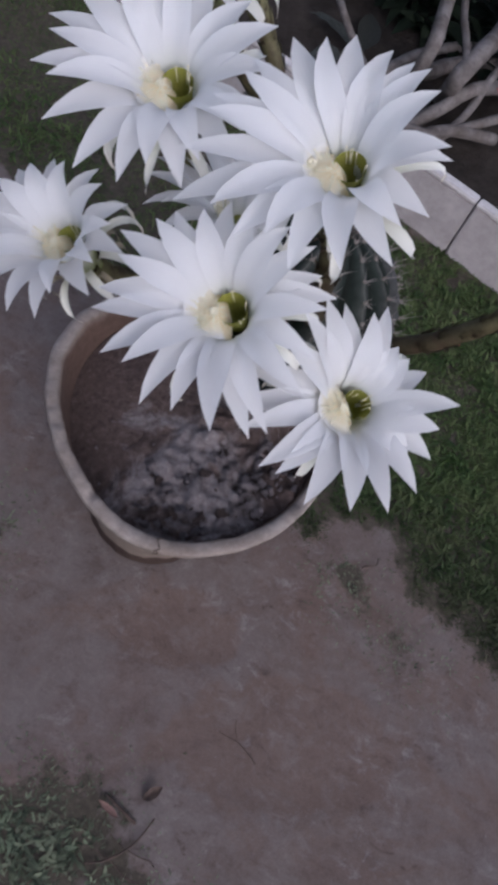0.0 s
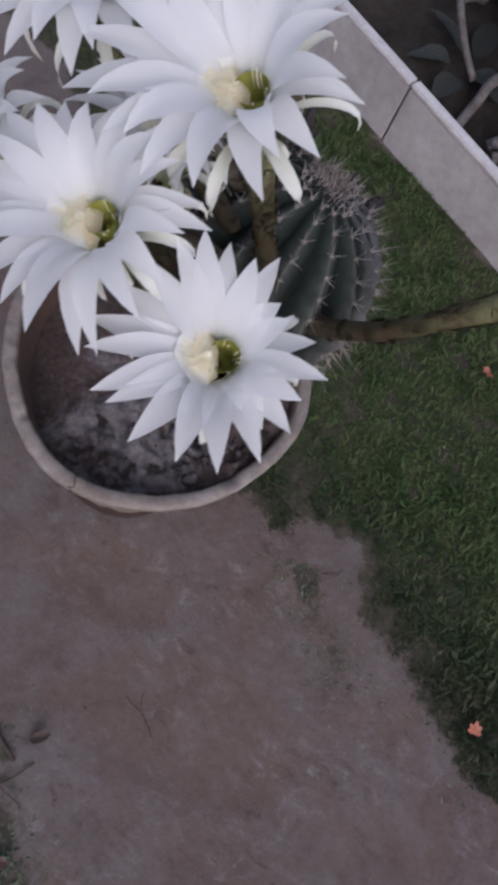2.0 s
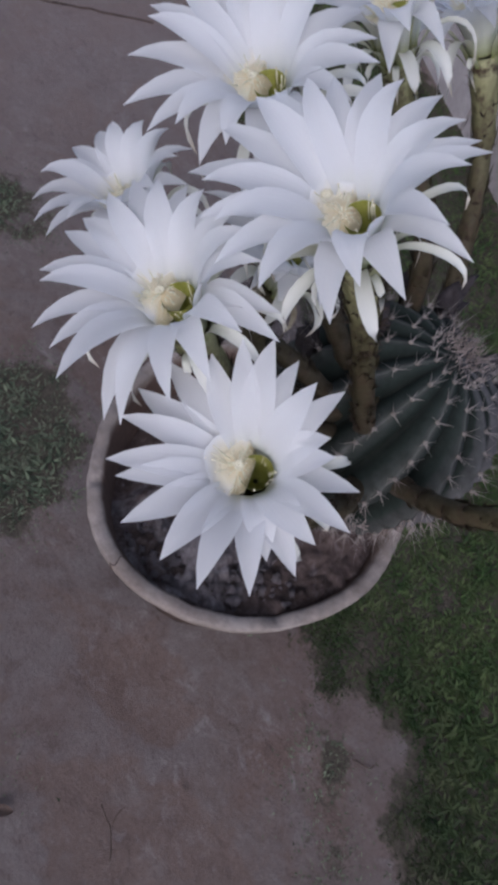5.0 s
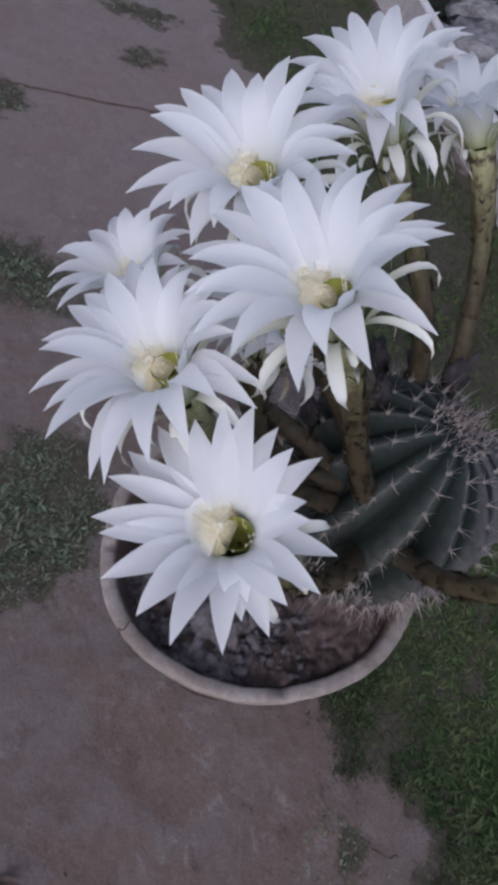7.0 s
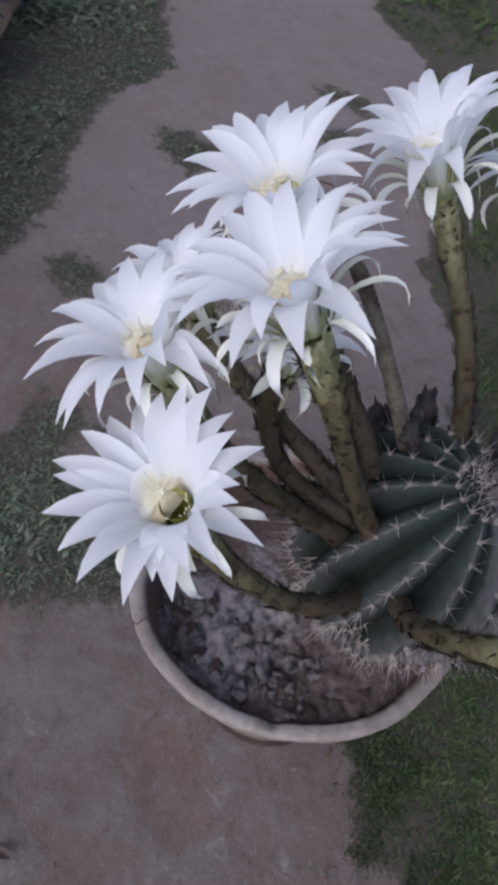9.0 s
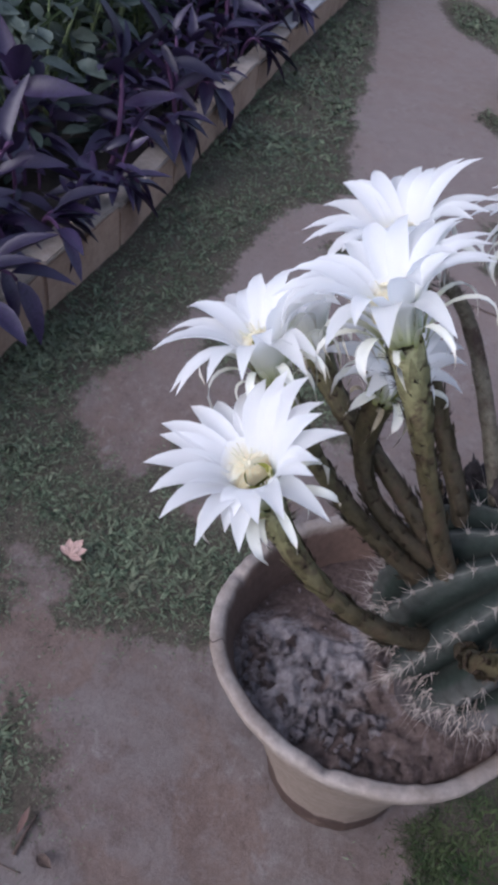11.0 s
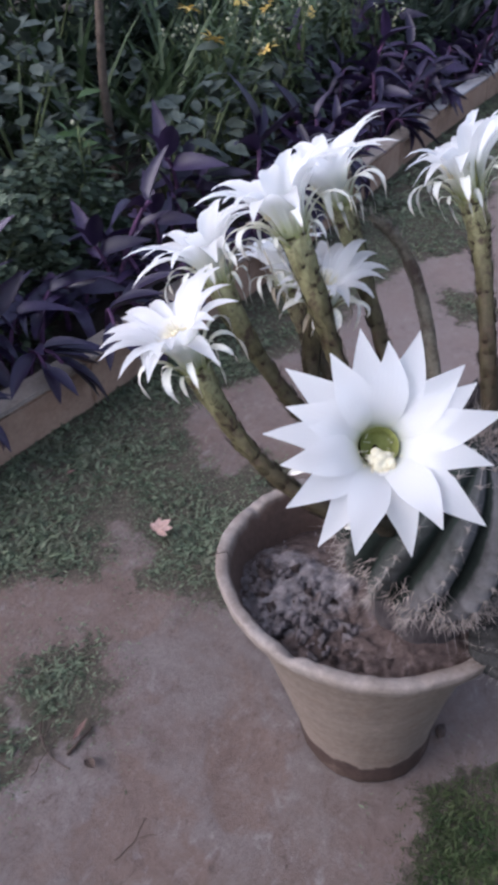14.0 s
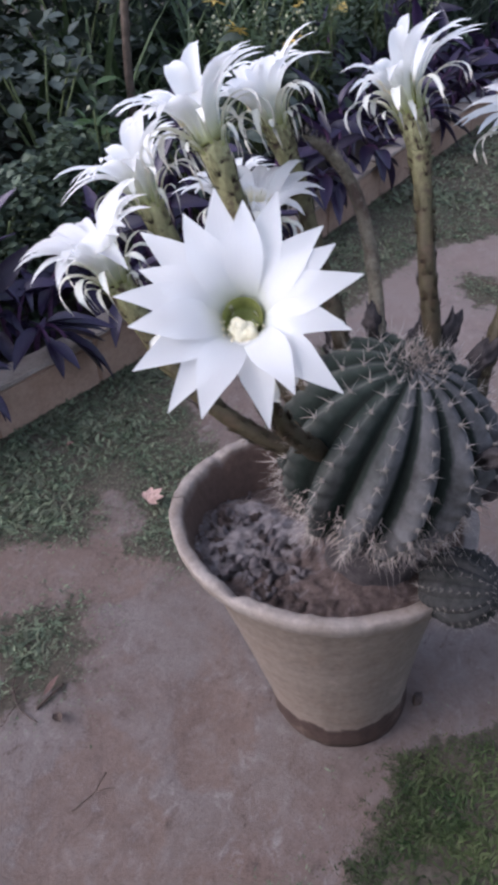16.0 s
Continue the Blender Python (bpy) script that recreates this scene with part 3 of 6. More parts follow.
def height(x, y):
    return -0.0022 * muddy(x, y) + 0.0022 * smooth_noise(x, y, 5, 3) + 0.0012 * smooth_noise(x, y, 21, 4)


def grid(xs, ys, zf, mat, name, keep=None):
    X, Y = np.meshgrid(xs, ys)
    Z = zf(X, Y)
    v = np.stack([X, Y, Z], -1).reshape(-1, 3)
    nx = len(xs)
    f = [(j * nx + i, j * nx + i + 1, (j + 1) * nx + i + 1, (j + 1) * nx + i) for j in range(len(ys) - 1) for i in range(nx - 1)]
    return v, f, X, Y


def axis_steps(lo, hi, step, far):
    mid = np.arange(lo, hi + step / 2, step)
    out = [hi + step * 1.35 ** k for k in range(1, 60) if step * 1.35 ** k < far]
    return np.array([lo - (o - hi) for o in out[::-1]] + list(mid) + out)


gx, gy = axis_steps(-2.3, 0.9, 0.0125, 400), axis_steps(-0.75, 0.85, 0.0125, 400)
gv, gf, GX, GY = grid(gx, gy, height, M_GROUND, "ground")
near = (np.abs(GX + 1.3) < 3.2) & (np.abs(GY) < 2.2)
tmask = np.where(near, np.clip(turf(GX, GY) / np.where(inside(LAWN, GX, GY) > -0.05, 0.045, 0.085) + 0.5, 0, 1), 1.0)
# the dry attribute rises from 0 to 1 along -x, for the paler tone
tagged(new("ground", mesh_of("ground", gv, gf, M_GROUND, True, {"turf": tmask.ravel(), "mud": muddy(GX, GY).ravel(), "dry": np.clip((-0.35 - GX) / 0.6, 0, 1).ravel()})), "worn reddish grey concrete path with turf growing over its edges", "ground", kind="structure")


def grass():
    rng = np.random.default_rng(5)
    spots = []
    for x0, x1, y0, y1, per in ((-0.15, 0.75, -0.1, 0.75, 140000), (-0.75, 0.24, -0.75, 0.12, 86000), (-1.6, -0.75, -0.65, 0.2, 40000),
                                (-1.5, -0.15, 0.12, 1.05, 40000), (-3.7, -1.6, -0.5, 1.3, 12000)):
        n = int((x1 - x0) * (y1 - y0) * per)
        x, y = rng.uniform(x0, x1, n), rng.uniform(y0, y1, n)
        d = turf(x, y)
        clump = smooth_noise(x, y, 60, 8) + 0.6 * smooth_noise(x, y, 22, 9)
        keep = (d + np.where(inside(LAWN, x, y) > -0.03, 0.011, 0.024) * rng.normal(size=n) > -0.002) & (clump + 1.3 > rng.uniform(0, 1.5, n)) & (np.hypot(x, y) > 0.083)
        grow = np.clip(0.45 + d[keep] / 0.09, 0.4, 1.0) * (1 + 0.35 * smooth_noise(x[keep], y[keep], 9, 11))
        lawn = np.where(inside(LAWN, x[keep], y[keep]) > 0, 1.0, 0.8)
        spots.append(np.stack([x[keep], y[keep], grow * lawn, np.full(keep.sum(), 1.0 if per > 20000 else 1.8)], -1))
    s = np.concatenate(spots)
    on_lawn = inside(LAWN, s[:, 0], s[:, 1]) > -0.02
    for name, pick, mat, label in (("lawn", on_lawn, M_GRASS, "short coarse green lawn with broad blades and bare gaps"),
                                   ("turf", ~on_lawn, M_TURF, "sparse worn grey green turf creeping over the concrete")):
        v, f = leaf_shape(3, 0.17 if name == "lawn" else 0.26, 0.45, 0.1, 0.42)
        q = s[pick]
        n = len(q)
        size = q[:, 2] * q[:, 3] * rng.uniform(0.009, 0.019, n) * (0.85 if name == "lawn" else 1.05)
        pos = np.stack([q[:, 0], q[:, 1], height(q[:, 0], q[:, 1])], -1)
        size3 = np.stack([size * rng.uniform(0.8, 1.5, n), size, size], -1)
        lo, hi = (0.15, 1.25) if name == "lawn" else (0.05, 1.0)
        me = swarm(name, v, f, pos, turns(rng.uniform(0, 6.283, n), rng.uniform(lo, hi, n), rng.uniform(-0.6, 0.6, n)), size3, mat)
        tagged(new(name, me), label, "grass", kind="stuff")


grass()

# joint between two path slabs
jl = [(-1.16 + 0.006 * noise.noise((k * 0.9, 0, 0)) + 0.009 * k, 0.02 + 0.0165 * k) for k in range(0, 24)]
jv, jf = [], []
for k, (a, b) in enumerate(jl):
    w = 0.0012 + 0.0010 * noise.noise((k * 0.7, 3, 0))
    for sx, sz in ((-w * 2, 0.0), (0, 0.0035), (w * 2, 0.0)):
        jv.append((a + sx, b, float(height(np.array(a + sx), np.array(b))) + sz))
for k in range(len(jl) - 1):
    jf += [(3 * k, 3 * k + 1, 3 * k + 4, 3 * k + 3), (3 * k + 1, 3 * k + 2, 3 * k + 5, 3 * k + 4)]
tagged(new("joint_trim", mesh_of("joint_trim", jv, jf, M_DRYDARK)), "dark dirt-filled joint between two concrete slabs", "joint", kind="structure")


# ---- planter wall behind the lawn, slabs with a pale top edge ----
def planter_wall():
    root = thing("wall_north", "low planter wall of pale plastered slabs with light top edge", "wall", kind="structure")
    ang = math.atan2(-0.13, 0.48)
    start = Vector((-0.085, 0.735, 0))
    for a0, a1 in ((-1.9, -1.15), (-1.146, -0.502), (-0.498, -0.002), (0.002, 0.319), (0.321, 0.62), (0.624, 1.3)):
        v, f = box(a0, a1, 0.0, 0.019, -0.03, 0.108, 0.003, 0.0012, 3, a0)
        slab = part("panel", mesh_of("panel", turned(v, ang, start), f, M_WALL, False), root)
        v, f = box(a0, a1, -0.001, 0.0185, 0.1085, 0.116, 0.002, 0.0008, 2, a0)
        part("coping", mesh_of("coping", turned(v, ang, start), f, M_WALLTOP, False), slab, "chalky white top edge")
    # bed behind it
    xs, ys = np.linspace(-1.9, 1.3, 60), np.linspace(0.0195, 1.6, 30)
    v, f, _, _ = grid(xs, ys, lambda x, y: 0.06 + 0.02 * smooth_noise(x, y, 6, 21) + 0.006 * smooth_noise(x, y, 30, 22), M_EARTH, "bed")
    tagged(new("bed_ground", mesh_of("bed_ground", turned(v, ang, start), f, M_EARTH)), "dark shaded earth of the planter bed", "soil", kind="structure")
    return ang, start


WANG, WSTART = planter_wall()


def in_bed(a, b, z=0.0):
    c, s = math.cos(WANG), math.sin(WANG)
    return np.array([WSTART.x + c * a - s * b, WSTART.y + s * a + c * b, z])


def woody_shrub():
    root = thing("woody_shrub", "old shrub with thick bare grey twisting branches", "shrub", in_bed(0.55, 0.35, 0.05))
    base = in_bed(0.55, 0.35, 0.05)
    rng = np.random.default_rng(31)
    runs = [([(0.30, 0.70, 0.06), (0.13, 0.36, 0.09), (0.10, 0.20, 0.12), (0.10, 0.152, 0.145), (0.098, 0.168, 0.19), (0.06, 0.262, 0.21), (0.0, 0.40, 0.26)], 0.0135),
            ([(0.32, 0.75, 0.04), (0.14, 0.50, 0.16), (0.162, 0.272, 0.195), (0.167, 0.150, 0.18), (0.15, 0.19, 0.12), (0.13, 0.24, 0.07)], 0.0165),
            ([(0.17, 0.15, 0.19), (0.141, 0.189, 0.20), (0.07, 0.293, 0.22), (0.02, 0.38, 0.30)], 0.0065),
            ([(0.30, 0.70, 0.05), (0.20, 0.42, 0.13), (0.192, 0.28, 0.15), (0.20, 0.20, 0.12), (0.196, 0.13, 0.09), (0.20, 0.09, 0.06)], 0.0075),
            ([(0.36, 0.60, 0.06), (0.31, 0.38, 0.11), (0.248, 0.227, 0.11), (0.22, 0.165, 0.105), (0.190, 0.105, 0.10), (0.14, 0.07, 0.10)], 0.0085),
            ([(0.30, 0.70, 0.05), (0.02, 0.48, 0.14), (-0.03, 0.40, 0.12), (-0.06, 0.28, 0.15)], 0.011),
            ([(0.33, 0.72, 0.05), (0.36, 0.40, 0.18), (0.30, 0.26, 0.20), (0.25, 0.21, 0.17)], 0.009),
            ([(0.30, 0.70, 0.06), (0.085, 0.34, 0.10), (0.046, 0.185, 0.105), (0.06, 0.12, 0.09), (0.074, 0.066, 0.066)], 0.0095),
            ([(0.34, 0.60, 0.06), (0.20, 0.25, 0.13), (0.160, 0.15, 0.11), (0.132, 0.085, 0.075)], 0.0125),
            ([(0.26, 0.20, 0.09), (0.19, 0.12, 0.10), (0.155, 0.068, 0.080)], 0.0105),
            ([(-0.15, 0.40, 0.05), (-0.10, 0.20, 0.14), (-0.05, 0.16, 0.13), (0.02, 0.15, 0.09)], 0.007)]
    for k, (ps, r) in enumerate(runs):
        line = spline([in_bed(*p) - base for p in ps], 26)
        line = line + np.array([noise.noise_vector(Vector(p) * 12 + Vector((k, 0, 0))) for p in line]) * 0.004
        v, f, al = sweep(line, np.linspace(r * 1.05, r * 0.85, 26), 10, 0.06, k)
        part("branch", mesh_of("branch", v, f, M_BARK), root)
    for k in range(3):
        v, f = leaf_shape(4, 0.55, 0.3, 0.2)
        o = part("bract", mesh_of("bract", v, f, M_RED), root, "deep red bract")
        o.location = Vector(in_bed(0.225 + 0.012 * k, 0.215, 0.15)) - Vector(base)
        o.rotation_euler, o.scale = (0.5, k, 1.2 * k), (0.022,) * 3


woody_shrub()


def broad_plant():
    at = in_bed(-0.03, 0.17, 0.075)
    root = thing("broad_leaf_plant", "low plant with broad dusty grey leaves in dark earth", "plant", at)
    for a, b, z, s, turn, lean, w in ((0.0, 0.0, 0.02, 0.115, 1.35, 0.15, 0.26), (0.0, -0.03, 0.012, 0.075, 2.2, -0.1, 0.7), (0.03, -0.04, 0.010, 0.065, 3.3, -0.1, 0.7),
                                      (0.01, 0.02, 0.015, 0.09, 0.5, 0.35, 0.5), (0.03, 0.0, 0.012, 0.08, 4.6, 0.2, 0.6)):
        v, f = leaf_shape(7, w, 0.18, 0.22, 0.4)
        v = [(x + 0.03 * noise.noise((x * 5, y * 5, turn)), y, q + 0.05 * noise.noise((x * 6, y * 6, turn + 3))) for x, y, q in v]
        o = part("leaf", mesh_of("leaf", v, f, M_DUSTY), root)
        o.location = Vector(in_bed(-0.03 + a, 0.17 + b, 0.075 + z)) - Vector(at)
        o.rotation_euler, o.scale = (lean, 0.1, turn + WANG), (s,) * 3


broad_plant()


def bed_leaves():
    rng = np.random.default_rng(33)
    n = 13000
    a, b = rng.uniform(-1.9, 1.3, n), 0.13 + 1.37 * rng.uniform(0, 1, n) ** 1.5
    bare = (a > -0.75) & (a < 0.40)
    b = np.where(bare, 0.36 + (b - 0.13) * 0.83, b)
    z = 0.07 + rng.uniform(0, 1, n) ** 2 * np.clip((b - 0.15) * 1.1, 0.02, 0.75)
    pos = np.array([in_bed(*q) for q in zip(a, b, z)])
    v, f = leaf_shape(3, 0.34, 0.3, 0.15)
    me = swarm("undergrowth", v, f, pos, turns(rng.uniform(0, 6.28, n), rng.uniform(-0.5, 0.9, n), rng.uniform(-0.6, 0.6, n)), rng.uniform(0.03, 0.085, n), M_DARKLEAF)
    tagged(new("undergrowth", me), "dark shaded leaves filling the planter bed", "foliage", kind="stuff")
    for k, (a, b, z, s) in enumerate(((-0.9, 0.10, 0.09, 0.10), (-0.78, 0.16, 0.09, 0.08), (-1.05, 0.2, 0.09, 0.11))):
        v, f = blob(s, k + 3, 0.45, (1.3, 0.8, 0.5), 3)
        ob = new("stone", mesh_of("stone", v, f, M_STONE))
        ob.location = in_bed(a, b, z)
        tagged(ob, "rough grey stone lying in the planter bed", "stone", group="stones in the bed")


bed_leaves()


# ---- border of the flower bed, blocks end to end ----
BORDER = [(0.35, -0.90), (-0.05, -0.775), (-0.30, -0.69), (-0.52, -0.61), (-0.77, -0.54), (-1.03, -0.46), (-1.34, -0.395), (-1.65, -0.33), (-2.02, -0.25), (-2.40, -0.17), (-2.95, -0.03), (-3.53, 0.11)]


def border_wall():
    root = thing("wall_south", "low tan block edging with worn pale top", "edging", kind="structure")
    for k, ((ax, ay), (bx, by)) in enumerate(zip(BORDER, BORDER[1:])):
        L, ang = math.hypot(bx - ax, by - ay), math.atan2(by - ay, bx - ax)
        hgt = 0.096 + 0.006 * math.sin(k * 2.1)
        v, f = box(0.0015, L - 0.0015, 0.0, 0.055, -0.02, hgt - 0.006, 0.004, 0.003, 4, k)
        # the wall's bed side lies on its left hand when walking along it
        me = mesh_of("brick", turned(v, ang, (ax, ay, 0)), f, M_BRICK, False)
        br = part("brick", me, root)
        v, f = box(0.002, L - 0.002, -0.002, 0.057, hgt - 0.0055, hgt + 0.003, 0.003, 0.0025, 4, k + 9)
        part("coping", mesh_of("coping", turned(v, ang, (ax, ay, 0)), f, M_MORTAR if k < 9 else M_ENDWALL, False), br, "crumbling pale mortar top" if k < 9 else "whitewashed top")


border_wall()


def bed_line(s):
    """A place along the border, s metres from its first corner, and the way along it."""
    for (ax, ay), (bx, by) in zip(BORDER, BORDER[1:]):
        L = math.hypot(bx - ax, by - ay)
        if s <= L or (bx, by) == BORDER[-1]:
            return np.array([ax + (bx - ax) * s / L, ay + (by - ay) * s / L]), np.array([(bx - ax) / L, (by - ay) / L])
        s -= L


def in_border(s, b, z=0.0):
    p, w = bed_line(s)
    q = p + np.array([w[1], -w[0]]) * -b
    return np.array([q[0], q[1], z])


def bed_earth():
    v, f = [], []
    cols = np.linspace(0, 4.05, 80)
    rows = np.concatenate([np.linspace(0.05, 1.5, 20), [2.0, 2.6]])
    for s in cols:
        for b in rows:
            p = in_border(s, b)
            v.append((p[0], p[1], 0.065 + 0.02 * noise.noise((p[0] * 5, p[1] * 5, 0)) + 0.03 * b))
    nb = len(rows)
    f = [(i * nb + j, i * nb + j + 1, (i + 1) * nb + j + 1, (i + 1) * nb + j) for i in range(len(cols) - 1) for j in range(nb - 1)]
    tagged(new("flower_bed_ground", mesh_of("flower_bed_ground", v, f, M_EARTH)), "dark earth of the flower bed", "soil", kind="structure")


bed_earth()


# ---- plants of the flower bed ----
def purple_plant(seed):
    rng = np.random.default_rng(seed)
    root = thing("purple_spiderwort", "trailing dark purple plant with long pointed leaves", "plant", group="purple plants along the edging")
    top = np.array([rng.uniform(-0.09, 0.09), rng.uniform(-0.07, 0.09), rng.uniform(0.08, 0.24)])
    line = bezier([(0, 0, -0.02), (0, 0, 0.1), top * 0.8 + (0, 0, 0.05), top], 10)
    v, f, _ = sweep(line, np.linspace(0.006, 0.004, 10), 7)
    part("stem", mesh_of("stem", v, f, M_PSTEM), root)
    n = 9
    for k in range(n):
        s = 0.25 + 0.75 * k / (n - 1)
        p = line[int(s * 9)]
        v, f = leaf_shape(6, rng.uniform(0.24, 0.38), -0.3 + 1.2 * rng.random(), rng.uniform(0.2, 0.6), rng.uniform(0.32, 0.45))
        lf = part("leaf", mesh_of("leaf", v, f, M_PURPLE), root)
        up = rng.uniform(-1.0, 1.4) * s + 0.05
        lf.matrix_local = Matrix.Translation(Vector(p)) @ Matrix.Rotation(k * 2.4 + rng.uniform(-0.9, 0.9), 4, 'Z') @ Matrix.Rotation(up, 4, 'X') @ Matrix.Rotation(rng.uniform(-0.9, 0.9), 4, 'Y') @ Matrix.Scale(rng.uniform(0.065, 0.130), 4)
    if seed % 2:
        v, f = join([([tuple(np.array(q) * 0.008 + np.array((0.006 * math.cos(a), 0.006 * math.sin(a), 0))) for q in blob(1, k, 0.2, (1, 1, 0.6), 1)[0]], blob(1, k, 0.2, (1, 1, 0.6), 1)[1]) for k, a in enumerate((0, 2.1, 4.2))])
        o = part("blossom", mesh_of("blossom", v, f, M_PINK), root, "tiny pink blossom")
        o.location = Vector(top) + Vector((0, 0, 0.012))
    return root


def set_purple():
    rng = np.random.default_rng(41)
    protos = [purple_plant(s) for s in (1, 2, 4, 6, 8, 10, 12, 14, 16)]
    spots = []
    for s in np.arange(0.5, 3.75, 0.088):
        for b in (0.08, 0.15, 0.25, 0.38):
            if b > 0.2 and s < 1.30 or b > 0.3 and s < 1.7:
                continue
            if rng.random() < {0.08: 0.12, 0.15: 0.25, 0.25: 0.62, 0.38: 0.88}[b] * (1 if s < 2.4 else 0.55):
                continue
            spots.append((s + rng.uniform(-0.05, 0.05), b + rng.uniform(-0.03, 0.05)))
    used = [False] * 9
    for k, (s, b) in enumerate(spots):
        p = in_border(s, b, 0.07)
        j = rng.integers(0, 9)
        if used[j]:
            o = copy_thing(protos[j], pose(*p, rng.uniform(-16, 16), rng.uniform(-16, 16), rng.uniform(0, 360)))
            o.scale = ((0.60 + 0.60 * rng.random() ** 2) * (0.92 if s < 2.4 else 1.2),) * 3
        else:
            used[j] = True
            protos[j].matrix_basis = pose(*p, 0, 0, rng.uniform(0, 360))


set_purple()


def trailing_plant(s, seed):
    """A purple plant whose leaves hang over the edging."""
    rng = np.random.default_rng(seed)
    at = in_border(s, 0.075, 0.075)
    root = thing("purple_spiderwort", "purple plant with broad leaves hanging over the edging", "plant", at, group="purple plants along the edging")
    p, w = bed_line(s)
    out = np.array([w[1], -w[0], 0.0])
    way = np.array([w[0], w[1], 0.0])
    for q in range(2):
        lean = rng.uniform(-0.04, 0.04)
        reach = rng.uniform(0.06, 0.095)
        line = bezier([(0, 0, -0.02), out * 0.01 + np.array((0, 0, 0.08)), out * reach * 0.7 + way * lean + np.array((0, 0, 0.085)), out * reach + way * lean * 1.4 + np.array((0, 0, 0.05))], 9)
        v, f, _ = sweep(line, np.linspace(0.005, 0.0035, 9), 7, 0, q)
        part("stem", mesh_of("stem", v, f, M_PSTEM), root)
        for k in range(5):
            i = 4 + k
            a = rng.uniform(-1.3, 1.3)
            d = out * math.cos(a) + way * math.sin(a) + np.array((0, 0, rng.uniform(-1.6, 0.25) if k > 1 else rng.uniform(-0.2, 0.9)))
            v, f = leaf_shape(6, rng.uniform(0.27, 0.36), 0.1 + 0.25 * rng.random(), 0.35, 0.42)
            lf = part("leaf", mesh_of("leaf", v, f, M_PURPLE), root)
            lf.matrix_local = Matrix.Translation(Vector(line[min(i, 8)])) @ Vector(d).to_track_quat('Y', 'Z').to_matrix().to_4x4() @ Matrix.Scale(rng.uniform(0.075, 0.125), 4)


for k, s in enumerate((0.62, 0.84, 1.05, 1.27, 1.5, 1.8, 2.1, 2.5, 2.9)):
    trailing_plant(s, 300 + k)


def leafy_bush(name, label, s, b, rx, ry, rz, n, leaf, size, mat, seed, bare=0.0, z0=0.06):
    """A low shrub: stems and a crown of many small leaves on a lumpy dome."""
    rng = np.random.default_rng(seed)
    at = in_border(s, b, z0)
    root = thing(name, label, "shrub", at)
    for k in range(6):
        a = k * 1.05 + rng.uniform(0, 0.5)
        e = np.array([rx * 0.6 * math.cos(a), ry * 0.6 * math.sin(a), rz * 0.75])
        v, f, _ = sweep(bezier([(0, 0, 0), e * (0.2, 0.2, 0.5), e], 7), np.linspace(0.006, 0.0025, 7), 6, 0, k)
        part("stem", mesh_of("stem", v, f, M_STEM), root)
    u = rng.normal(size=(n, 3))
    u /= np.linalg.norm(u, axis=1)[:, None]
    u[:, 2] = np.abs(u[:, 2]) - 0.15
    lump = np.array([1 + 0.35 * noise.noise(Vector(q) * 2.6 + Vector((seed, 0, 0))) for q in u])
    shell = rng.uniform(0.72, 1.03, n) ** (0.7 if bare == 0 else 0.5)
    pos = u * np.array([rx, ry, rz]) * (lump * shell)[:, None]
    pos[:, 2] += rz * 0.1
    yaw = np.arctan2(u[:, 1], u[:, 0]) - math.pi / 2 + rng.normal(0, 0.7, n)
    v, f = leaf
    me = swarm("crown", v, f, pos, turns(yaw, rng.uniform(-0.5, 0.9, n), rng.uniform(-0.5, 0.5, n)), rng.uniform(0.65, 1.25, n) * size, mat)
    tagged(part("crown", me, root), kind="stuff")
    return root


ROUND = leaf_shape(3, 0.8, 0.12, 0.12, 0.5)
OVAL = leaf_shape(4, 0.55, 0.25, 0.15, 0.45)
SLIM = leaf_shape(4, 0.16, 0.5, 0.1, 0.4)
COVER = "dense low shrub with small round dull green leaves"
ROSE = "shrub with larger bluish green oval leaves behind the edging"
BROAD = "plant with broad dull green oval leaves among purple stems"
MIXED = "shrub with mixed green leaves in the flower bed"
for k, (s, b, rx, ry, rz, n) in enumerate(((0.98, 0.33, 0.24, 0.17, 0.27, 3200), (0.62, 0.36, 0.22, 0.20, 0.25, 2800), (1.24, 0.38, 0.20, 0.15, 0.28, 2800), (1.02, 0.62, 0.26, 0.2, 0.32, 2800))):
    leafy_bush("ground_cover_shrub", COVER, s, b, rx, ry, rz, n, ROUND, 0.022, M_GREEN, 51 + k)
for k, (s, b, rx, ry, rz, n) in enumerate(((1.48, 0.68, 0.26, 0.22, 0.50, 420), (2.0, 1.05, 0.36, 0.30, 0.66, 560), (1.15, 1.0, 0.34, 0.30, 0.62, 560), (0.70, 0.95, 0.34, 0.30, 0.52, 500))):
    leafy_bush("rose_bush", ROSE, s, b, rx, ry, rz, n, ROUND, 0.046, M_BLUE, 61 + k, 1)
for k, (s, b, rx, ry, rz, n) in enumerate(((1.60, 0.30, 0.15, 0.12, 0.27, 70), (1.80, 0.34, 0.18, 0.14, 0.33, 90), (2.02, 0.36, 0.18, 0.12, 0.34, 90), (2.30, 0.40, 0.2, 0.14, 0.32, 90))):
    leafy_bush("broad_leaf_plant", BROAD, s, b, rx, ry, rz, n, OVAL, 0.068, M_BLUE, 66 + k, 1)
leafy_bush("bed_shrub", MIXED, 2.75, 0.62, 0.34, 0.26, 0.34, 1300, OVAL, 0.045, M_GREEN, 56, 1)
leafy_bush("bed_shrub", MIXED, 3.3, 0.5, 0.4, 0.3, 0.40, 1500, OVAL, 0.05, M_GREEN, 58, 1)
leafy_bush("bed_shrub", MIXED, 3.9, 0.5, 0.45, 0.35, 0.45, 1500, OVAL, 0.06, M_DARKLEAF, 57, 1)


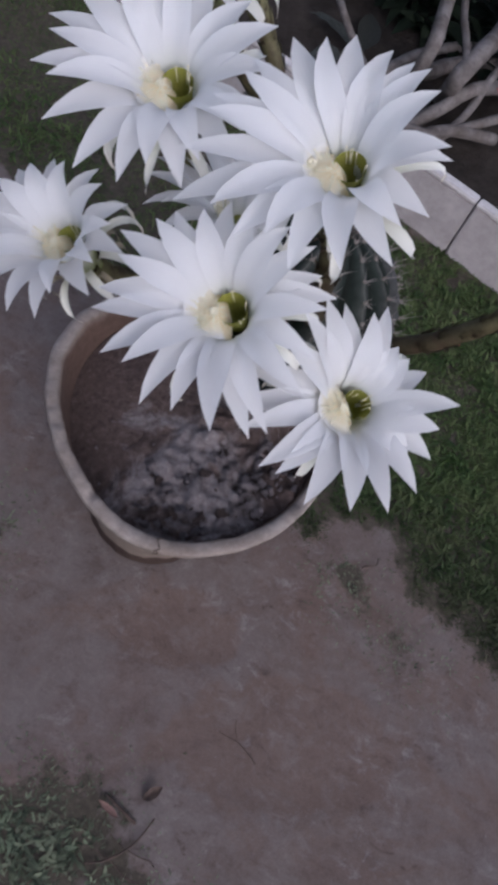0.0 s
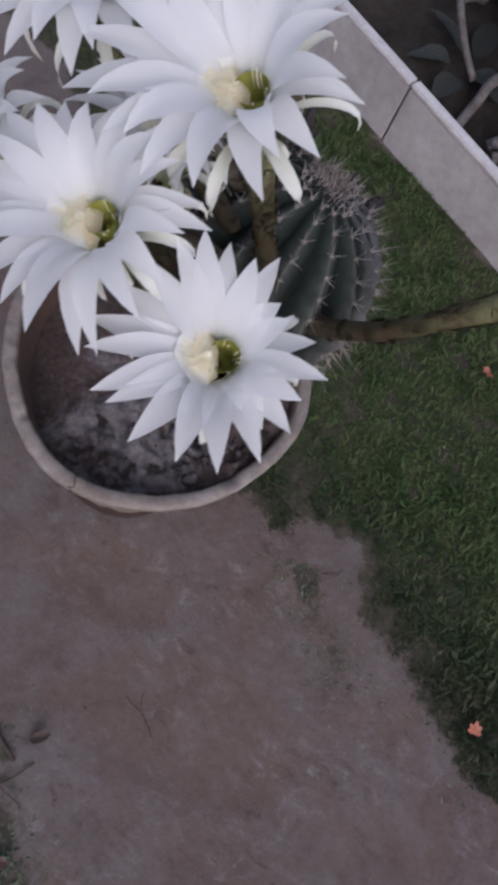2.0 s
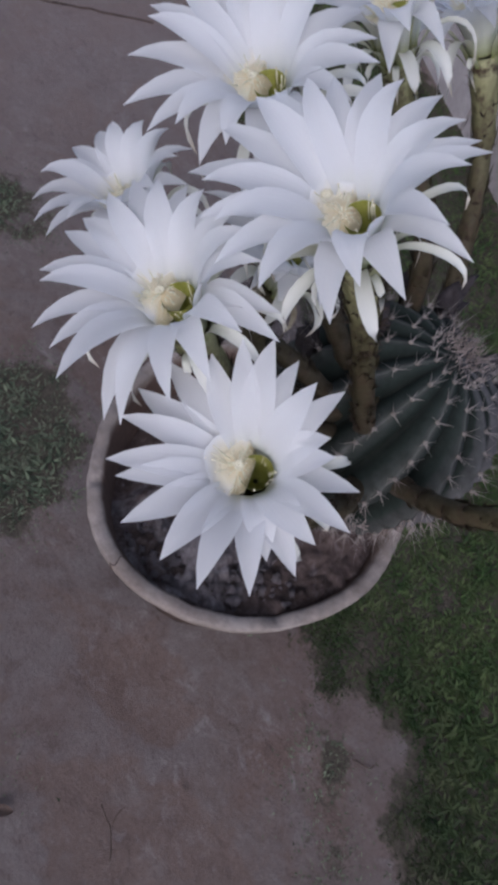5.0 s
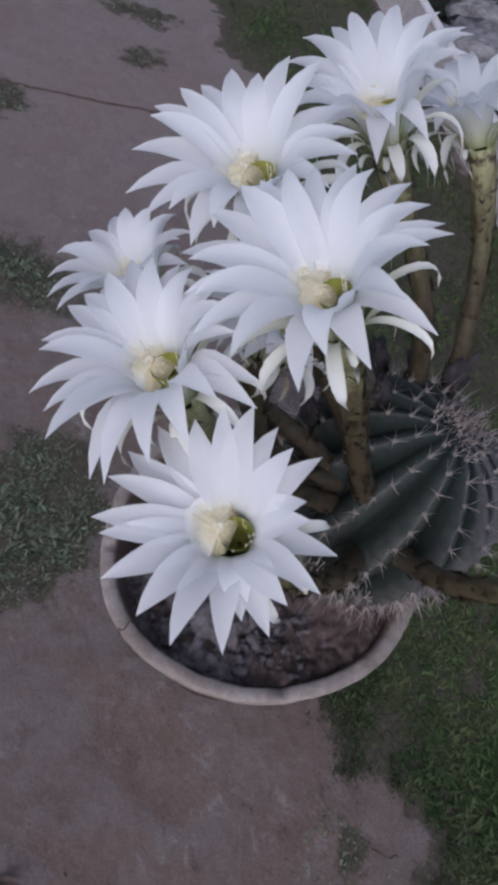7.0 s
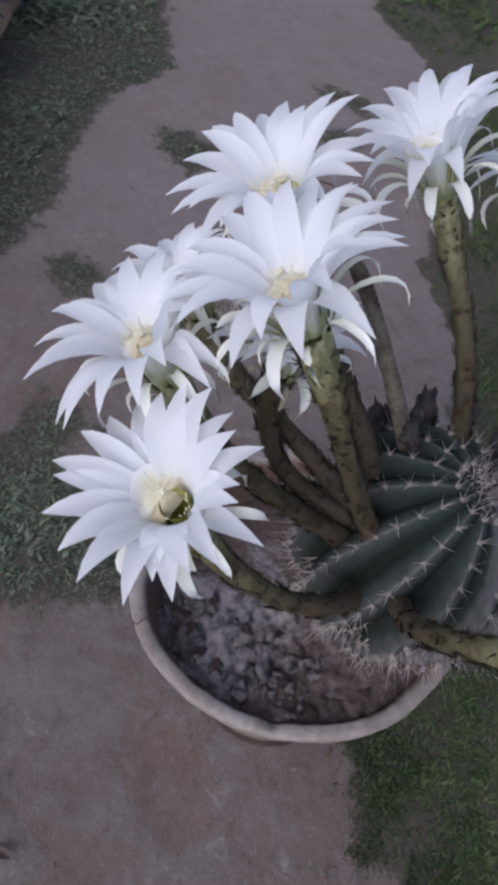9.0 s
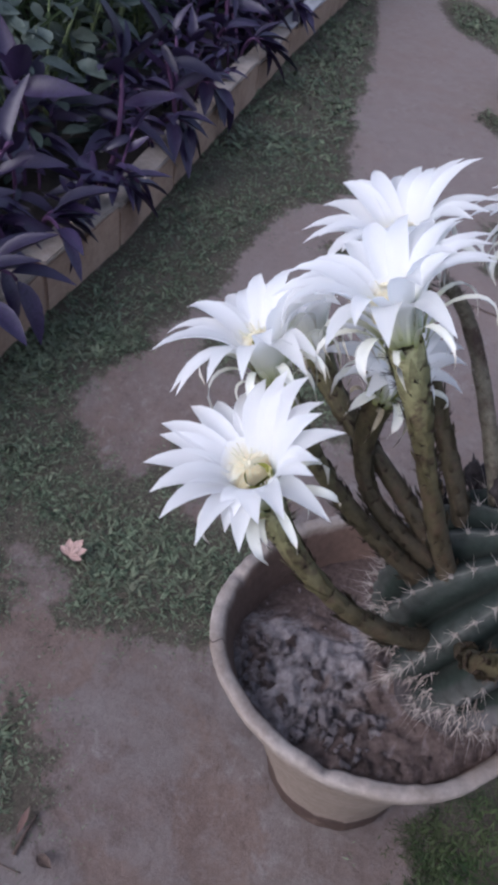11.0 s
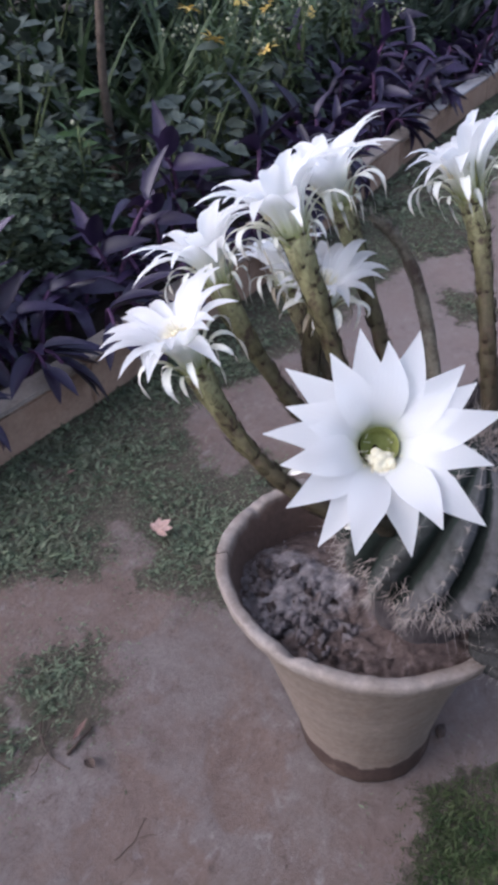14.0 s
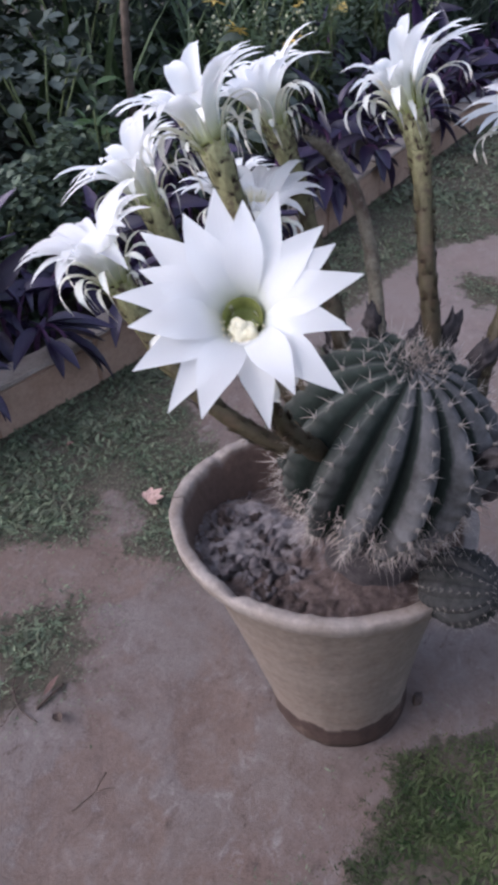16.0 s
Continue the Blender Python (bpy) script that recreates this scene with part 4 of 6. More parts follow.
def daisy_plant(s, b, seed, heads, tops=(), stalks=7):
    """Stalks with slim leaves, pale buds and ragged yellow flowers."""
    rng = np.random.default_rng(seed)
    at = in_border(s, b, 0.08)
    root = thing("daisy_plant", "tall thin-stalked daisy plant with pale buds and yellow flowers", "flower", at, group="daisies in the bed")
    lp, lt, ls = [], [], []
    for k in range(stalks):
        top = np.array([rng.uniform(-0.14, 0.14), rng.uniform(-0.12, 0.12), rng.uniform(0.26, 0.42)])
        if k < len(tops):
            top = np.array(tops[k]) - at
        line = bezier([(rng.uniform(-0.03, 0.03), rng.uniform(-0.03, 0.03), 0), top * (0.3, 0.3, 0.5), top], 9)
        v, f, _ = sweep(line, np.linspace(0.003, 0.0016, 9), 6, 0, k)
        part("stalk", mesh_of("stalk", v, f, M_STEM), root)
        for q in range(26):
            lp.append(line[rng.integers(0, 9)] + rng.normal(0, 0.004, 3))
            lt.append((rng.uniform(0, 6.28), rng.uniform(0.0, 1.0)))
            ls.append(rng.uniform(0.04, 0.085))
        if k < heads:
            v, f = [], []
            for j in range(16):
                pv, pf = leaf_shape(3, 0.28, 0.35, 0.1, 0.6)
                a = j * 0.3927 + rng.uniform(-0.1, 0.1)
                R = turns(np.array([a]), np.array([rng.uniform(0.1, 0.7)]))[0]
                kk = len(v)
                v += [tuple(R @ (np.array(q) * 0.038)) for q in pv]
                f += [tuple(i + kk for i in q) for q in pf]
            o = part("flower_head", mesh_of("flower_head", v, f, M_YELLOW), root, "ragged yellow flower")
            o.location, o.rotation_euler = top, (rng.uniform(-0.9, 0.9), rng.uniform(-0.6, 0.9), 0)
        else:
            v, f = blob(0.0050, k + seed, 0.2, (1, 1, 1.1), 1)
            for q in range(1 if stalks == 1 else 5 if k % 2 else 4):
                o = part("bud", mesh_of("bud", v, f, M_BUD), root)
                o.location = top + rng.normal(0, 0.016, 3)
    lt = np.array(lt)
    v, f = SLIM
    tagged(part("foliage", swarm("foliage", v, f, np.array(lp), turns(lt[:, 0], lt[:, 1]), np.array(ls), M_BLADE), root), kind="stuff")


daisy_plant(2.08, 0.42, 70, 4, ((-1.72, -0.84, 0.488), (-1.75, -0.62, 0.39), (-1.86, -0.74, 0.50), (-1.63, -0.74, 0.43)), 9)
daisy_plant(1.30, 0.34, 90, 0, ((-0.967, -0.813, 0.383),), 1)
for k, (s, b, h) in enumerate(((2.60, 0.44, 1), (2.45, 0.36, 0), (2.80, 0.62, 2), (2.92, 0.42, 1), (3.02, 0.34, 1), (2.3, 0.62, 0), (3.1, 1.2, 2))):
    daisy_plant(s, b, 71 + k, h)


def iris_clump(s, b, seed, n, tall):
    """A fan of long stiff sword-shaped leaves."""
    rng = np.random.default_rng(seed)
    at = in_border(s, b, 0.07)
    root = thing("iris_clump", "clump of tall stiff bluish green sword leaves", "plant", at, group="iris clumps in the bed")
    v, f = leaf_shape(7, 0.062, 0.10, 0.3, 0.35)
    shared = [mesh_of("leaf", [(x, y, z - q * 0.16 * y ** 3) for x, y, z in v], f, M_IRIS) for q in range(3)]
    for k in range(n):
        lf = part("leaf", shared[k % 3], root)
        place = Vector((rng.normal(0, 0.045), rng.normal(0, 0.045), 0))
        lf.matrix_local = Matrix.Translation(place) @ Matrix.Rotation(rng.uniform(0, 6.283), 4, 'Z') @ Matrix.Rotation(rng.uniform(1.0, 1.5), 4, 'X') @ Matrix.Scale(tall * rng.uniform(0.6, 1.05), 4)


for k, (s, b, n, tall) in enumerate(((3.30, 0.34, 34, 0.52), (3.62, 0.28, 30, 0.50), (3.45, 0.55, 30, 0.58), (2.70, 0.95, 30, 0.60), (2.25, 1.10, 30, 0.62))):
    iris_clump(s, b, 140 + k, n, tall)


def sapling():
    at = in_border(1.78, 0.62, 0.05)
    root = thing("sapling", "thin brown upright stem standing in the flower bed", "sapling", at)
    v, f, _ = sweep(spline([(0, 0, 0), (0.012, 0.0, 0.3), (-0.005, 0.01, 0.6), (0.02, -0.01, 1.0)], 20), np.linspace(0.013, 0.009, 20), 10, 0.06, 2)
    part("trunk", mesh_of("trunk", v, f, M_BROWNBARK), root)
    rng = np.random.default_rng(77)
    n = 60
    pos = np.stack([rng.normal(0, 0.10, n), rng.normal(0, 0.10, n), rng.uniform(0.55, 1.05, n)], -1)
    v, f = OVAL
    tagged(part("crown", swarm("crown", v, f, pos, turns(rng.uniform(0, 6.28, n), rng.uniform(-0.6, 0.4, n)), rng.uniform(0.04, 0.07, n), M_BLUE), root), kind="stuff")


sapling()
leafy_bush("fresh_shoot", "bright green young shoot among dull shrubs", 1.36, 0.40, 0.05, 0.04, 0.34, 30, OVAL, 0.055, M_FRESH, 91, 1)


def tall_blades():
    rng = np.random.default_rng(61)
    n = 900
    s, b = rng.uniform(1.75, 4.0, n), rng.uniform(0.5, 1.6, n)
    pos = np.array([in_border(p, q, 0.07 + 0.03 * q) for p, q in zip(s, b)])
    v, f = leaf_shape(5, 0.05, 0.35, 0.3, 0.35)
    me = swarm("tall_grass", v, f, pos, turns(rng.uniform(0, 6.28, n), rng.uniform(0.8, 1.5, n)), rng.uniform(0.22, 0.5, n), M_BLADE)
    tagged(new("tall_grass", me), "upright long green blades growing between the bed plants", "grass", kind="stuff")
    n = 9000
    s, b = rng.uniform(-0.2, 4.2, n), rng.uniform(0.9, 2.6, n)
    z = rng.uniform(0.05, 1, n) * np.clip(0.25 + (b - 0.9) * 0.9, 0, 1.3)
    pos = np.array([in_border(max(p, 0), q, 0.1 + h) + (np.array([0.26 * -p, 0, 0]) if p < 0 else 0) for p, q, h in zip(s, b, z)])
    v, f = leaf_shape(3, 0.4, 0.3, 0.15)
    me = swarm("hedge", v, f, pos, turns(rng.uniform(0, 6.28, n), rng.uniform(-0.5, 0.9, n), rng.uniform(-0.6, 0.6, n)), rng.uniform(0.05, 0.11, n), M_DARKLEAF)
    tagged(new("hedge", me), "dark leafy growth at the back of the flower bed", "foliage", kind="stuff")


tall_blades()


# ---- far end of the path ----
def far_end():
    root = thing("wall_west", "low whitewashed block wall closing the path", "wall", kind="structure")
    for k in range(7):
        y0 = -0.1 + 0.31 * k
        v, f = box(-4.02, -3.90, y0 + 0.002, y0 + 0.306, -0.02, 0.082 + 0.005 * math.sin(k * 3), 0.008, 0.006, 4, k)
        part("brick", mesh_of("brick", v, f, M_ENDWALL, False), root)
    rng = np.random.default_rng(63)
    n = 9000
    x, y = rng.uniform(-5.6, -4.05, n), rng.uniform(-0.9, 2.6, n)
    z = rng.uniform(0, 1, n) * np.clip(0.15 + (-4.05 - x) * 1.3, 0, 1.5)
    v, f = leaf_shape(3, 0.4, 0.3, 0.15)
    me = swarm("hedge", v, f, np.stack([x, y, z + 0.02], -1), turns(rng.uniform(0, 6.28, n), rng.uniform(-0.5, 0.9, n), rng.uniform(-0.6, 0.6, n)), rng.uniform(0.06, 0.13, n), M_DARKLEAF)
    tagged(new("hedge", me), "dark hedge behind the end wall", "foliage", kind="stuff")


far_end()


def tub():
    root = thing("plastic_tub", "pale mint plastic tub with dark earth, standing on the path", "tub", (-2.30, 0.66, 0.0))
    prof = [(0.0, 0.004), (0.09, 0.0), (0.105, 0.004), (0.135, 0.095), (0.142, 0.10), (0.142, 0.106), (0.134, 0.107), (0.125, 0.10), (0.10, 0.06), (0.0, 0.06)]
    v = [(r * math.cos(a), r * math.sin(a), z) for r, z in prof for a in np.linspace(0, 2 * math.pi, 40, endpoint=False)]
    f = [(i * 40 + k, i * 40 + (k + 1) % 40, (i + 1) * 40 + (k + 1) % 40, (i + 1) * 40 + k) for i in range(len(prof) - 1) for k in range(40)]
    part("shell", mesh_of("shell", v, f, M_TUB), root)
    v, f = blob(0.1, 4, 0.15, (1.08, 1.08, 0.2), 3)
    o = part("earth", mesh_of("earth", v, f, M_EARTH), root, "dark earth filling")
    o.location = (0, 0, 0.078)


tub()

# ---- the clay pot ----
RIM = Vector((0.018, -0.024, 0.281))
RIM_R, FOOT_R, HIGH = 0.1345, 0.075, 0.281


# the lip was squeezed while wet: angle in degrees, radius, height above the mean
LIP = [(-180, 0.1435, 0.002), (-152, 0.1315, 0.004), (-132, 0.1290, 0.005), (-112, 0.1330, 0.003), (-92, 0.1390, 0.001), (-72, 0.1395, 0.0), (-46, 0.1340, 0.0), (-22, 0.1308, 0.0),
       (0, 0.1328, 0.0), (18, 0.1365, 0.0), (34, 0.1405, 0.0), (52, 0.1460, 0.001), (90, 0.1475, 0.001), (135, 0.1470, 0.002), (180, 0.1435, 0.002)]
LIP_A, LIP_R, LIP_Z = (np.array(q) for q in zip(*LIP))


def rim_wave(a):
    """Uneven lip: how far it stands out, and how high, at the angle a."""
    g = (math.degrees(a) + 180) % 360 - 180
    near_by = np.interp([(g + k + 180) % 360 - 180 for k in (-9, -4.5, 0, 4.5, 9)], LIP_A, LIP_R)
    out = float(near_by @ (0.12, 0.23, 0.30, 0.23, 0.12)) / RIM_R + 0.004 * math.sin(7 * a)
    return out, float(np.interp(g, LIP_A, LIP_Z)) + 0.0012 * math.sin(5 * a)


def clay_pot():
    root = thing("flower_pot", "large weathered pale clay flower pot with uneven chipped rim", "pot")
    # outer side from the foot up, over the lip, and down inside: radius, height, zone
    prof = [(0.0, 0.0, 0.0), (0.068, 0.0, 0.0), (0.0745, 0.002, 0.02), (0.0765, 0.010, 0.05), (0.0760, 0.026, 0.10), (0.0762, 0.030, 0.115), (0.0775, 0.045, 0.2), (0.084, 0.08, 0.35), (0.0925, 0.125, 0.5),
            (0.1015, 0.17, 0.62), (0.1105, 0.212, 0.72), (0.1185, 0.240, 0.8), (0.1225, 0.254, 0.86), (0.1278, 0.2605, 0.90), (0.1332, 0.2665, 0.95), (0.1345, 0.2745, 0.98),
            (0.1343, 0.2796, 1.0), (0.1325, 0.2813, 1.02), (0.1245, 0.2808, 1.02), (0.1222, 0.2785, 1.06), (0.1188, 0.262, 1.2), (0.1138, 0.24, 1.4), (0.107, 0.21, 1.45), (0.093, 0.15, 1.45), (0.0, 0.14, 1.45)]
    n = 220
    v, f, zone = [], [], []
    for i, (r, z, zn) in enumerate(prof):
        t = z / HIGH
        for k in range(n):
            a = 2 * math.pi * k / n
            o, u = rim_wave(a)
            w = t ** 2.2
            rr = r * (1 + (o - 1) * w) + 0.0012 * noise.noise((6 * math.cos(a), 6 * math.sin(a), z * 25))
            zz = z * 1.02 + u * w + (0.0016 * noise.noise((14 * math.cos(a), 14 * math.sin(a), 5)) if t > 0.9 else 0)
            chip = math.exp(-((a - math.radians(342)) / 0.055) ** 2) + 0.5 * math.exp(-((a - math.radians(250)) / 0.03) ** 2)
            if 15 <= i <= 19:
                zz -= 0.008 * chip * (1 if r < 0.128 else 0.35)
                zz += 0.0010 * noise.noise((17 * math.cos(a), 17 * math.sin(a), i * 0.6)) + 0.0007 * noise.noise((60 * math.cos(a), 60 * math.sin(a), i))
                rr += 0.0006 * noise.noise((13 * math.cos(a), 13 * math.sin(a), 9 + i * 0.5)) + 0.0007 * noise.noise((70 * math.cos(a), 70 * math.sin(a), i))
            v.append((rr * math.cos(a) + RIM.x * t ** 1.0, rr * math.sin(a) + RIM.y * t, zz - 0.02 * t * (math.sin(a) * rr)))
            zone.append(zn / 2)
    for name, i0, i1, label in (("foot", 0, 5, "dark damp foot band"), ("body", 5, 12, ""), ("rim", 12, 20, "thick chipped lip with mineral bloom"), ("inner_wall", 20, len(prof) - 1, "dark damp inner wall")):
        rows = range(i0, i1 + 1)
        pv = [v[i * n + k] for i in rows for k in range(n)]
        pz = [zone[i * n + k] for i in rows for k in range(n)]
        f = [(i * n + k, i * n + (k + 1) % n, (i + 1) * n + (k + 1) % n, (i + 1) * n + k) for i in range(i1 - i0) for k in range(n)]
        shell = part(name, mesh_of(name, pv, f, M_CLAY, True, {"zone": pz}), root, label)
        if name == "rim":
            k = round(math.atan2(-0.153 - RIM.y, 0.042 - RIM.x) / (2 * math.pi) * n) % n
            cv, cf, _ = sweep(spline([v[i * n + k + (i % 2)] for i in range(14, 20)], 16), np.linspace(0.0007, 0.0004, 16), 5, 0.3, 3)
            part("crack", mesh_of("crack", cv, cf, M_DRYDARK), shell, "thin dark crack across the lip")
    return root


clay_pot()


def pot_soil():
    root = thing("potting_soil", "dry brown soil crusted with white mineral salts", "soil")
    n, rings = 140, 56
    v, f, salt = [], [], []
    for i in range(rings + 1):
        r = 0.1215 * i / rings
        for k in range(n):
            a = 2 * math.pi * k / n
            x, y = r * math.cos(a), r * math.sin(a)
            q = Vector((x, y, 0))
            rough = min(1.0, max(0.15, (x + 0.035) / 0.06))
            z = 0.260 + 0.006 * noise.noise(q * 22) + rough * (0.009 * abs(noise.noise(q * 55 + Vector((5, 0, 0)))) + 0.005 * noise.noise(q * 130))
            wx, wy = x + RIM.x, y + RIM.y
            z += 0.030 * math.exp(-((wx - 0.070) ** 2 + (wy - 0.035) ** 2) / 0.0028) * (1 - (r / 0.1225) ** 8)
            if i == rings:
                z -= 0.004
            salt.append(0.30 * math.exp(-((wx - 0.035) ** 2 + (wy + 0.095) ** 2) / 0.0085) - 0.08)
            z += 0.012 * max(0.0, salt[-1]) / 0.2 * abs(noise.noise(q * 48 + Vector((0, 7, 0))))
            z += 0.010 * max(0, (x * 0.8 + y * 0.2) / 0.11) - 0.022 * max(0, (-x * 0.75 - y * 0.66) / 0.11) ** 1.3
            fit = (np.interp(z, (0.15, 0.21, 0.24, 0.262, 0.2785), (0.093, 0.107, 0.1138, 0.1188, 0.1222)) + 0.0012) / 0.1215
            x, y = x * fit, y * fit
            v.append((x * (1 + (rim_wave(a)[0] - 1) * 0.9) + RIM.x * 0.95, y * (1 + (rim_wave(a)[0] - 1) * 0.9) + RIM.y * 0.95, z))
    f = [(i * n + k, i * n + (k + 1) % n, (i + 1) * n + (k + 1) % n, (i + 1) * n + k) for i in range(rings) for k in range(n)]
    part("bed", mesh_of("bed", v, f, M_SOIL, True, {"salt": salt}), root)
    rng = np.random.default_rng(81)
    made = [mesh_of("clod", *blob(1, k, 0.95, (1, 0.9, 0.7), 2), M_SOIL) for k in range(5)]
    pale = [mesh_of("clod", *blob(1, k + 7, 1.5, (1.2, 0.8, 0.6), 2), M_CLOD) for k in range(5)]
    for k in range(400):
        a, r = rng.uniform(-2.6, 1.6), 0.113 * math.sqrt(rng.uniform(0.12, 1.0))
        x, y = r * math.cos(a) + RIM.x, r * math.sin(a) + RIM.y
        if x < 0.0 and k % 6:
            continue
        crusted = (x - 0.035) ** 2 + (y + 0.095) ** 2 < 0.0110 and k % 5 > 0
        o = part("clod", (pale if crusted else made)[k % 5], root)
        dx, dy = x - RIM.x, y - RIM.y
        z = 0.2635 + 0.016 * max(0, (dx * 0.8 + dy * 0.2) / 0.11) - 0.022 * max(0, (-dx * 0.75 - dy * 0.66) / 0.11) ** 1.3
        o.location = (x, y, z)
        o.rotation_euler = tuple(rng.uniform(0, 6.28, 3))
        grit = rng.random() ** 2.4
        o.scale = tuple((0.0014 + 0.0058 * grit) * q for q in rng.uniform(0.65, 1.15, 3))


pot_soil()


# ---- the cactus with its flowers ----
plant = thing("cactus", "round ribbed dusty green cactus bearing large white flowers on long tubes", "cactus", (0.0, 0.0, 0.25))
BASE = Vector((0.0, 0.0, 0.25))


def ribbed(center, axis, rh, rv, ribs, name, label, seed, spine=0.013, depth=0.25, dense=0.0145, long=1.0, skin=None):
    """A ribbed globe with areoles along its ribs. Its axis leans."""
    turn = Vector((0, 0, 1)).rotation_difference(Vector(axis)).to_matrix()
    rng = np.random.default_rng(seed)
    length = math.pi * (rh + rv) / 2
    count = max(4, int(length / dense))
    per, rows = 12, 90
    v, crest, up, side, f = [], [], [], [], []

    def outline(t):
        """Radius and height along a meridian, t from the foot (0) to the apex (1)."""
        a = (t - 0.5) * math.pi
        r = rh * max(0.0, math.cos(a)) ** (1.0 if t > 0.5 else 0.72)
        z = rv * math.sin(a) * (1.0 if t > 0.5 else long)
        if t > 0.86:
            z -= rv * 0.06 * ((t - 0.86) / 0.14) ** 1.5
        return r, z

    for i in range(rows + 1):
        t = 0.06 + 0.94 * i / rows
        r, z = outline(t)
        for k in range(ribs * per):
            ph = 2 * math.pi * (k / (ribs * per)) + 0.10 * t
            c = abs(math.cos(k / per * math.pi))
            dd = 2 * min((k / per) % 1, 1 - (k / per) % 1)
            prof = (1 - dd) * 0.30 + 0.70 * c
            knob = 0.5 + 0.5 * math.cos(2 * math.pi * ((t - 0.10) / 0.88 * count))
            bump = 0.03 * noise.noise(Vector((math.cos(ph) * 3, math.sin(ph) * 3, t * 6 + seed)))
            rr = r * (1 - depth * (1 - prof) + bump - 0.035 * (1 - knob) * prof ** 2)
            q = turn @ Vector((rr * math.cos(ph), rr * math.sin(ph), z)) + Vector(center) - BASE
            v.append(q)
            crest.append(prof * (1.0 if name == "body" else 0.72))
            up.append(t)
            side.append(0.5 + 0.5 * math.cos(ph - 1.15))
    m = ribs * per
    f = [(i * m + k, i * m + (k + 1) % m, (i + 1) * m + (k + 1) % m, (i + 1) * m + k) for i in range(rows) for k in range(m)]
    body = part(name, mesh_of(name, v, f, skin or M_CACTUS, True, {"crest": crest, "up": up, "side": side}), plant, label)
    # areoles: a wool cushion and a star of spines
    sv, sf, wv, wf = [], [], [], []
    cone = [(math.cos(a), math.sin(a), 0) for a in (0, 2.09, 4.19)] + [(0, 0, 1)]
    wb = blob(1, seed, 0.3, (1, 1, 0.6), 1)
    for j in range(ribs):
        for i in range(1, count):
            t = 0.10 + 0.88 * i / count
            ph = 2 * math.pi * j / ribs + 0.10 * t
            r, z = outline(t)
            p = turn @ Vector((r * math.cos(ph), r * math.sin(ph), z)) + Vector(center) - BASE
            r2, z2 = outline(min(1, t + 0.02))
            nrm = Vector((-(z - z2), 0, 0))
            tn = Vector((r2 - r, 0, z2 - z)).normalized()
            nrm = turn @ (Matrix.Rotation(ph, 3, 'Z') @ Vector((tn.z, 0, -tn.x)))
            kk = len(wv)
            rot = Vector((0, 0, 1)).rotation_difference(nrm).to_matrix()
            wv += [tuple(p + rot @ (Vector(q) * (0.0019 if name == "body" else 0.0007))) for q in wb[0]]
            wf += [tuple(w + kk for w in q) for q in wb[1]]
            old = name == "body" and t < 0.46
            for s in range(10 if old else 6 if name == "body" else 3):
                lean = 0.2 if s == 0 else rng.uniform(0.4, 1.1)
                d = rot @ Vector((math.sin(lean) * math.cos(s * 1.5 + i), math.sin(lean) * math.sin(s * 1.5 + i), math.cos(lean)))
                L = spine * (1.35 if old else 1.0) * (rng.uniform(0.9, 1.35) if s == 0 else rng.uniform(0.45, 0.85))
                rs = Vector((0, 0, 1)).rotation_difference(d).to_matrix()
                kk = len(sv)
                sv += [tuple(p + rs @ Vector((c[0] * (0.00030 if name == "body" else 0.00017), c[1] * (0.00030 if name == "body" else 0.00017), c[2] * L))) for c in cone]
                sf += [(kk, kk + 1, kk + 3), (kk + 1, kk + 2, kk + 3), (kk + 2, kk, kk + 3)]
    tagged(part("areole_wool", mesh_of("areole_wool", wv, wf, M_WOOL if name == "body" else M_DEAD), body, "wool cushions on the ribs"), kind="stuff")
    tagged(part("spine_cover", mesh_of("spine_cover", sv, sf, M_SPINE), body, "short pale horn-coloured spines"), kind="stuff")
    return body


BODY, BODY_R = np.array((0.0525, 0.0415, 0.408)), 0.0865
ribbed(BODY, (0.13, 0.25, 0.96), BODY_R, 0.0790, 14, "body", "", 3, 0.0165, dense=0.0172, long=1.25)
# woody foot below the globe
fv, ff, _ = sweep(bezier([(0.052, 0.035, -0.008), (0.052, 0.036, 0.03), (0.0525, 0.04, 0.085)], 8), np.linspace(0.040, 0.046, 8), 26, 0.05, 4)
part("foot", mesh_of("foot", fv, ff, M_DEAD), plant, "dry brown corky foot")


def on_body(p, sink=0.012):
    """The place on the globe's skin nearest below p."""
    d = np.array(p) - BODY
    return BODY + d / np.linalg.norm(d) * (BODY_R * 0.95 - sink)
ribbed((0.078, 0.116, 0.292), (0.3, 0.85, 0.45), 0.033, 0.034, 13, "pup", "small dark grey offset hanging over the rim", 5, 0.0075, 0.14, 0.0075, skin=M_PUP)


def withered(at, d, size, seed):
    v, f = blob(1, seed, 1.1, (0.55, 0.5, 1.15), 3)
    rot = Vector((0, 0, 1)).rotation_difference(Vector(d)).to_matrix()
    part("withered_flower", mesh_of("withered_flower", [tuple(rot @ (Vector(q) * size) + Vector(at) - BASE) for q in v], f, M_DEAD), plant, "shrivelled dark brown flower remnant")


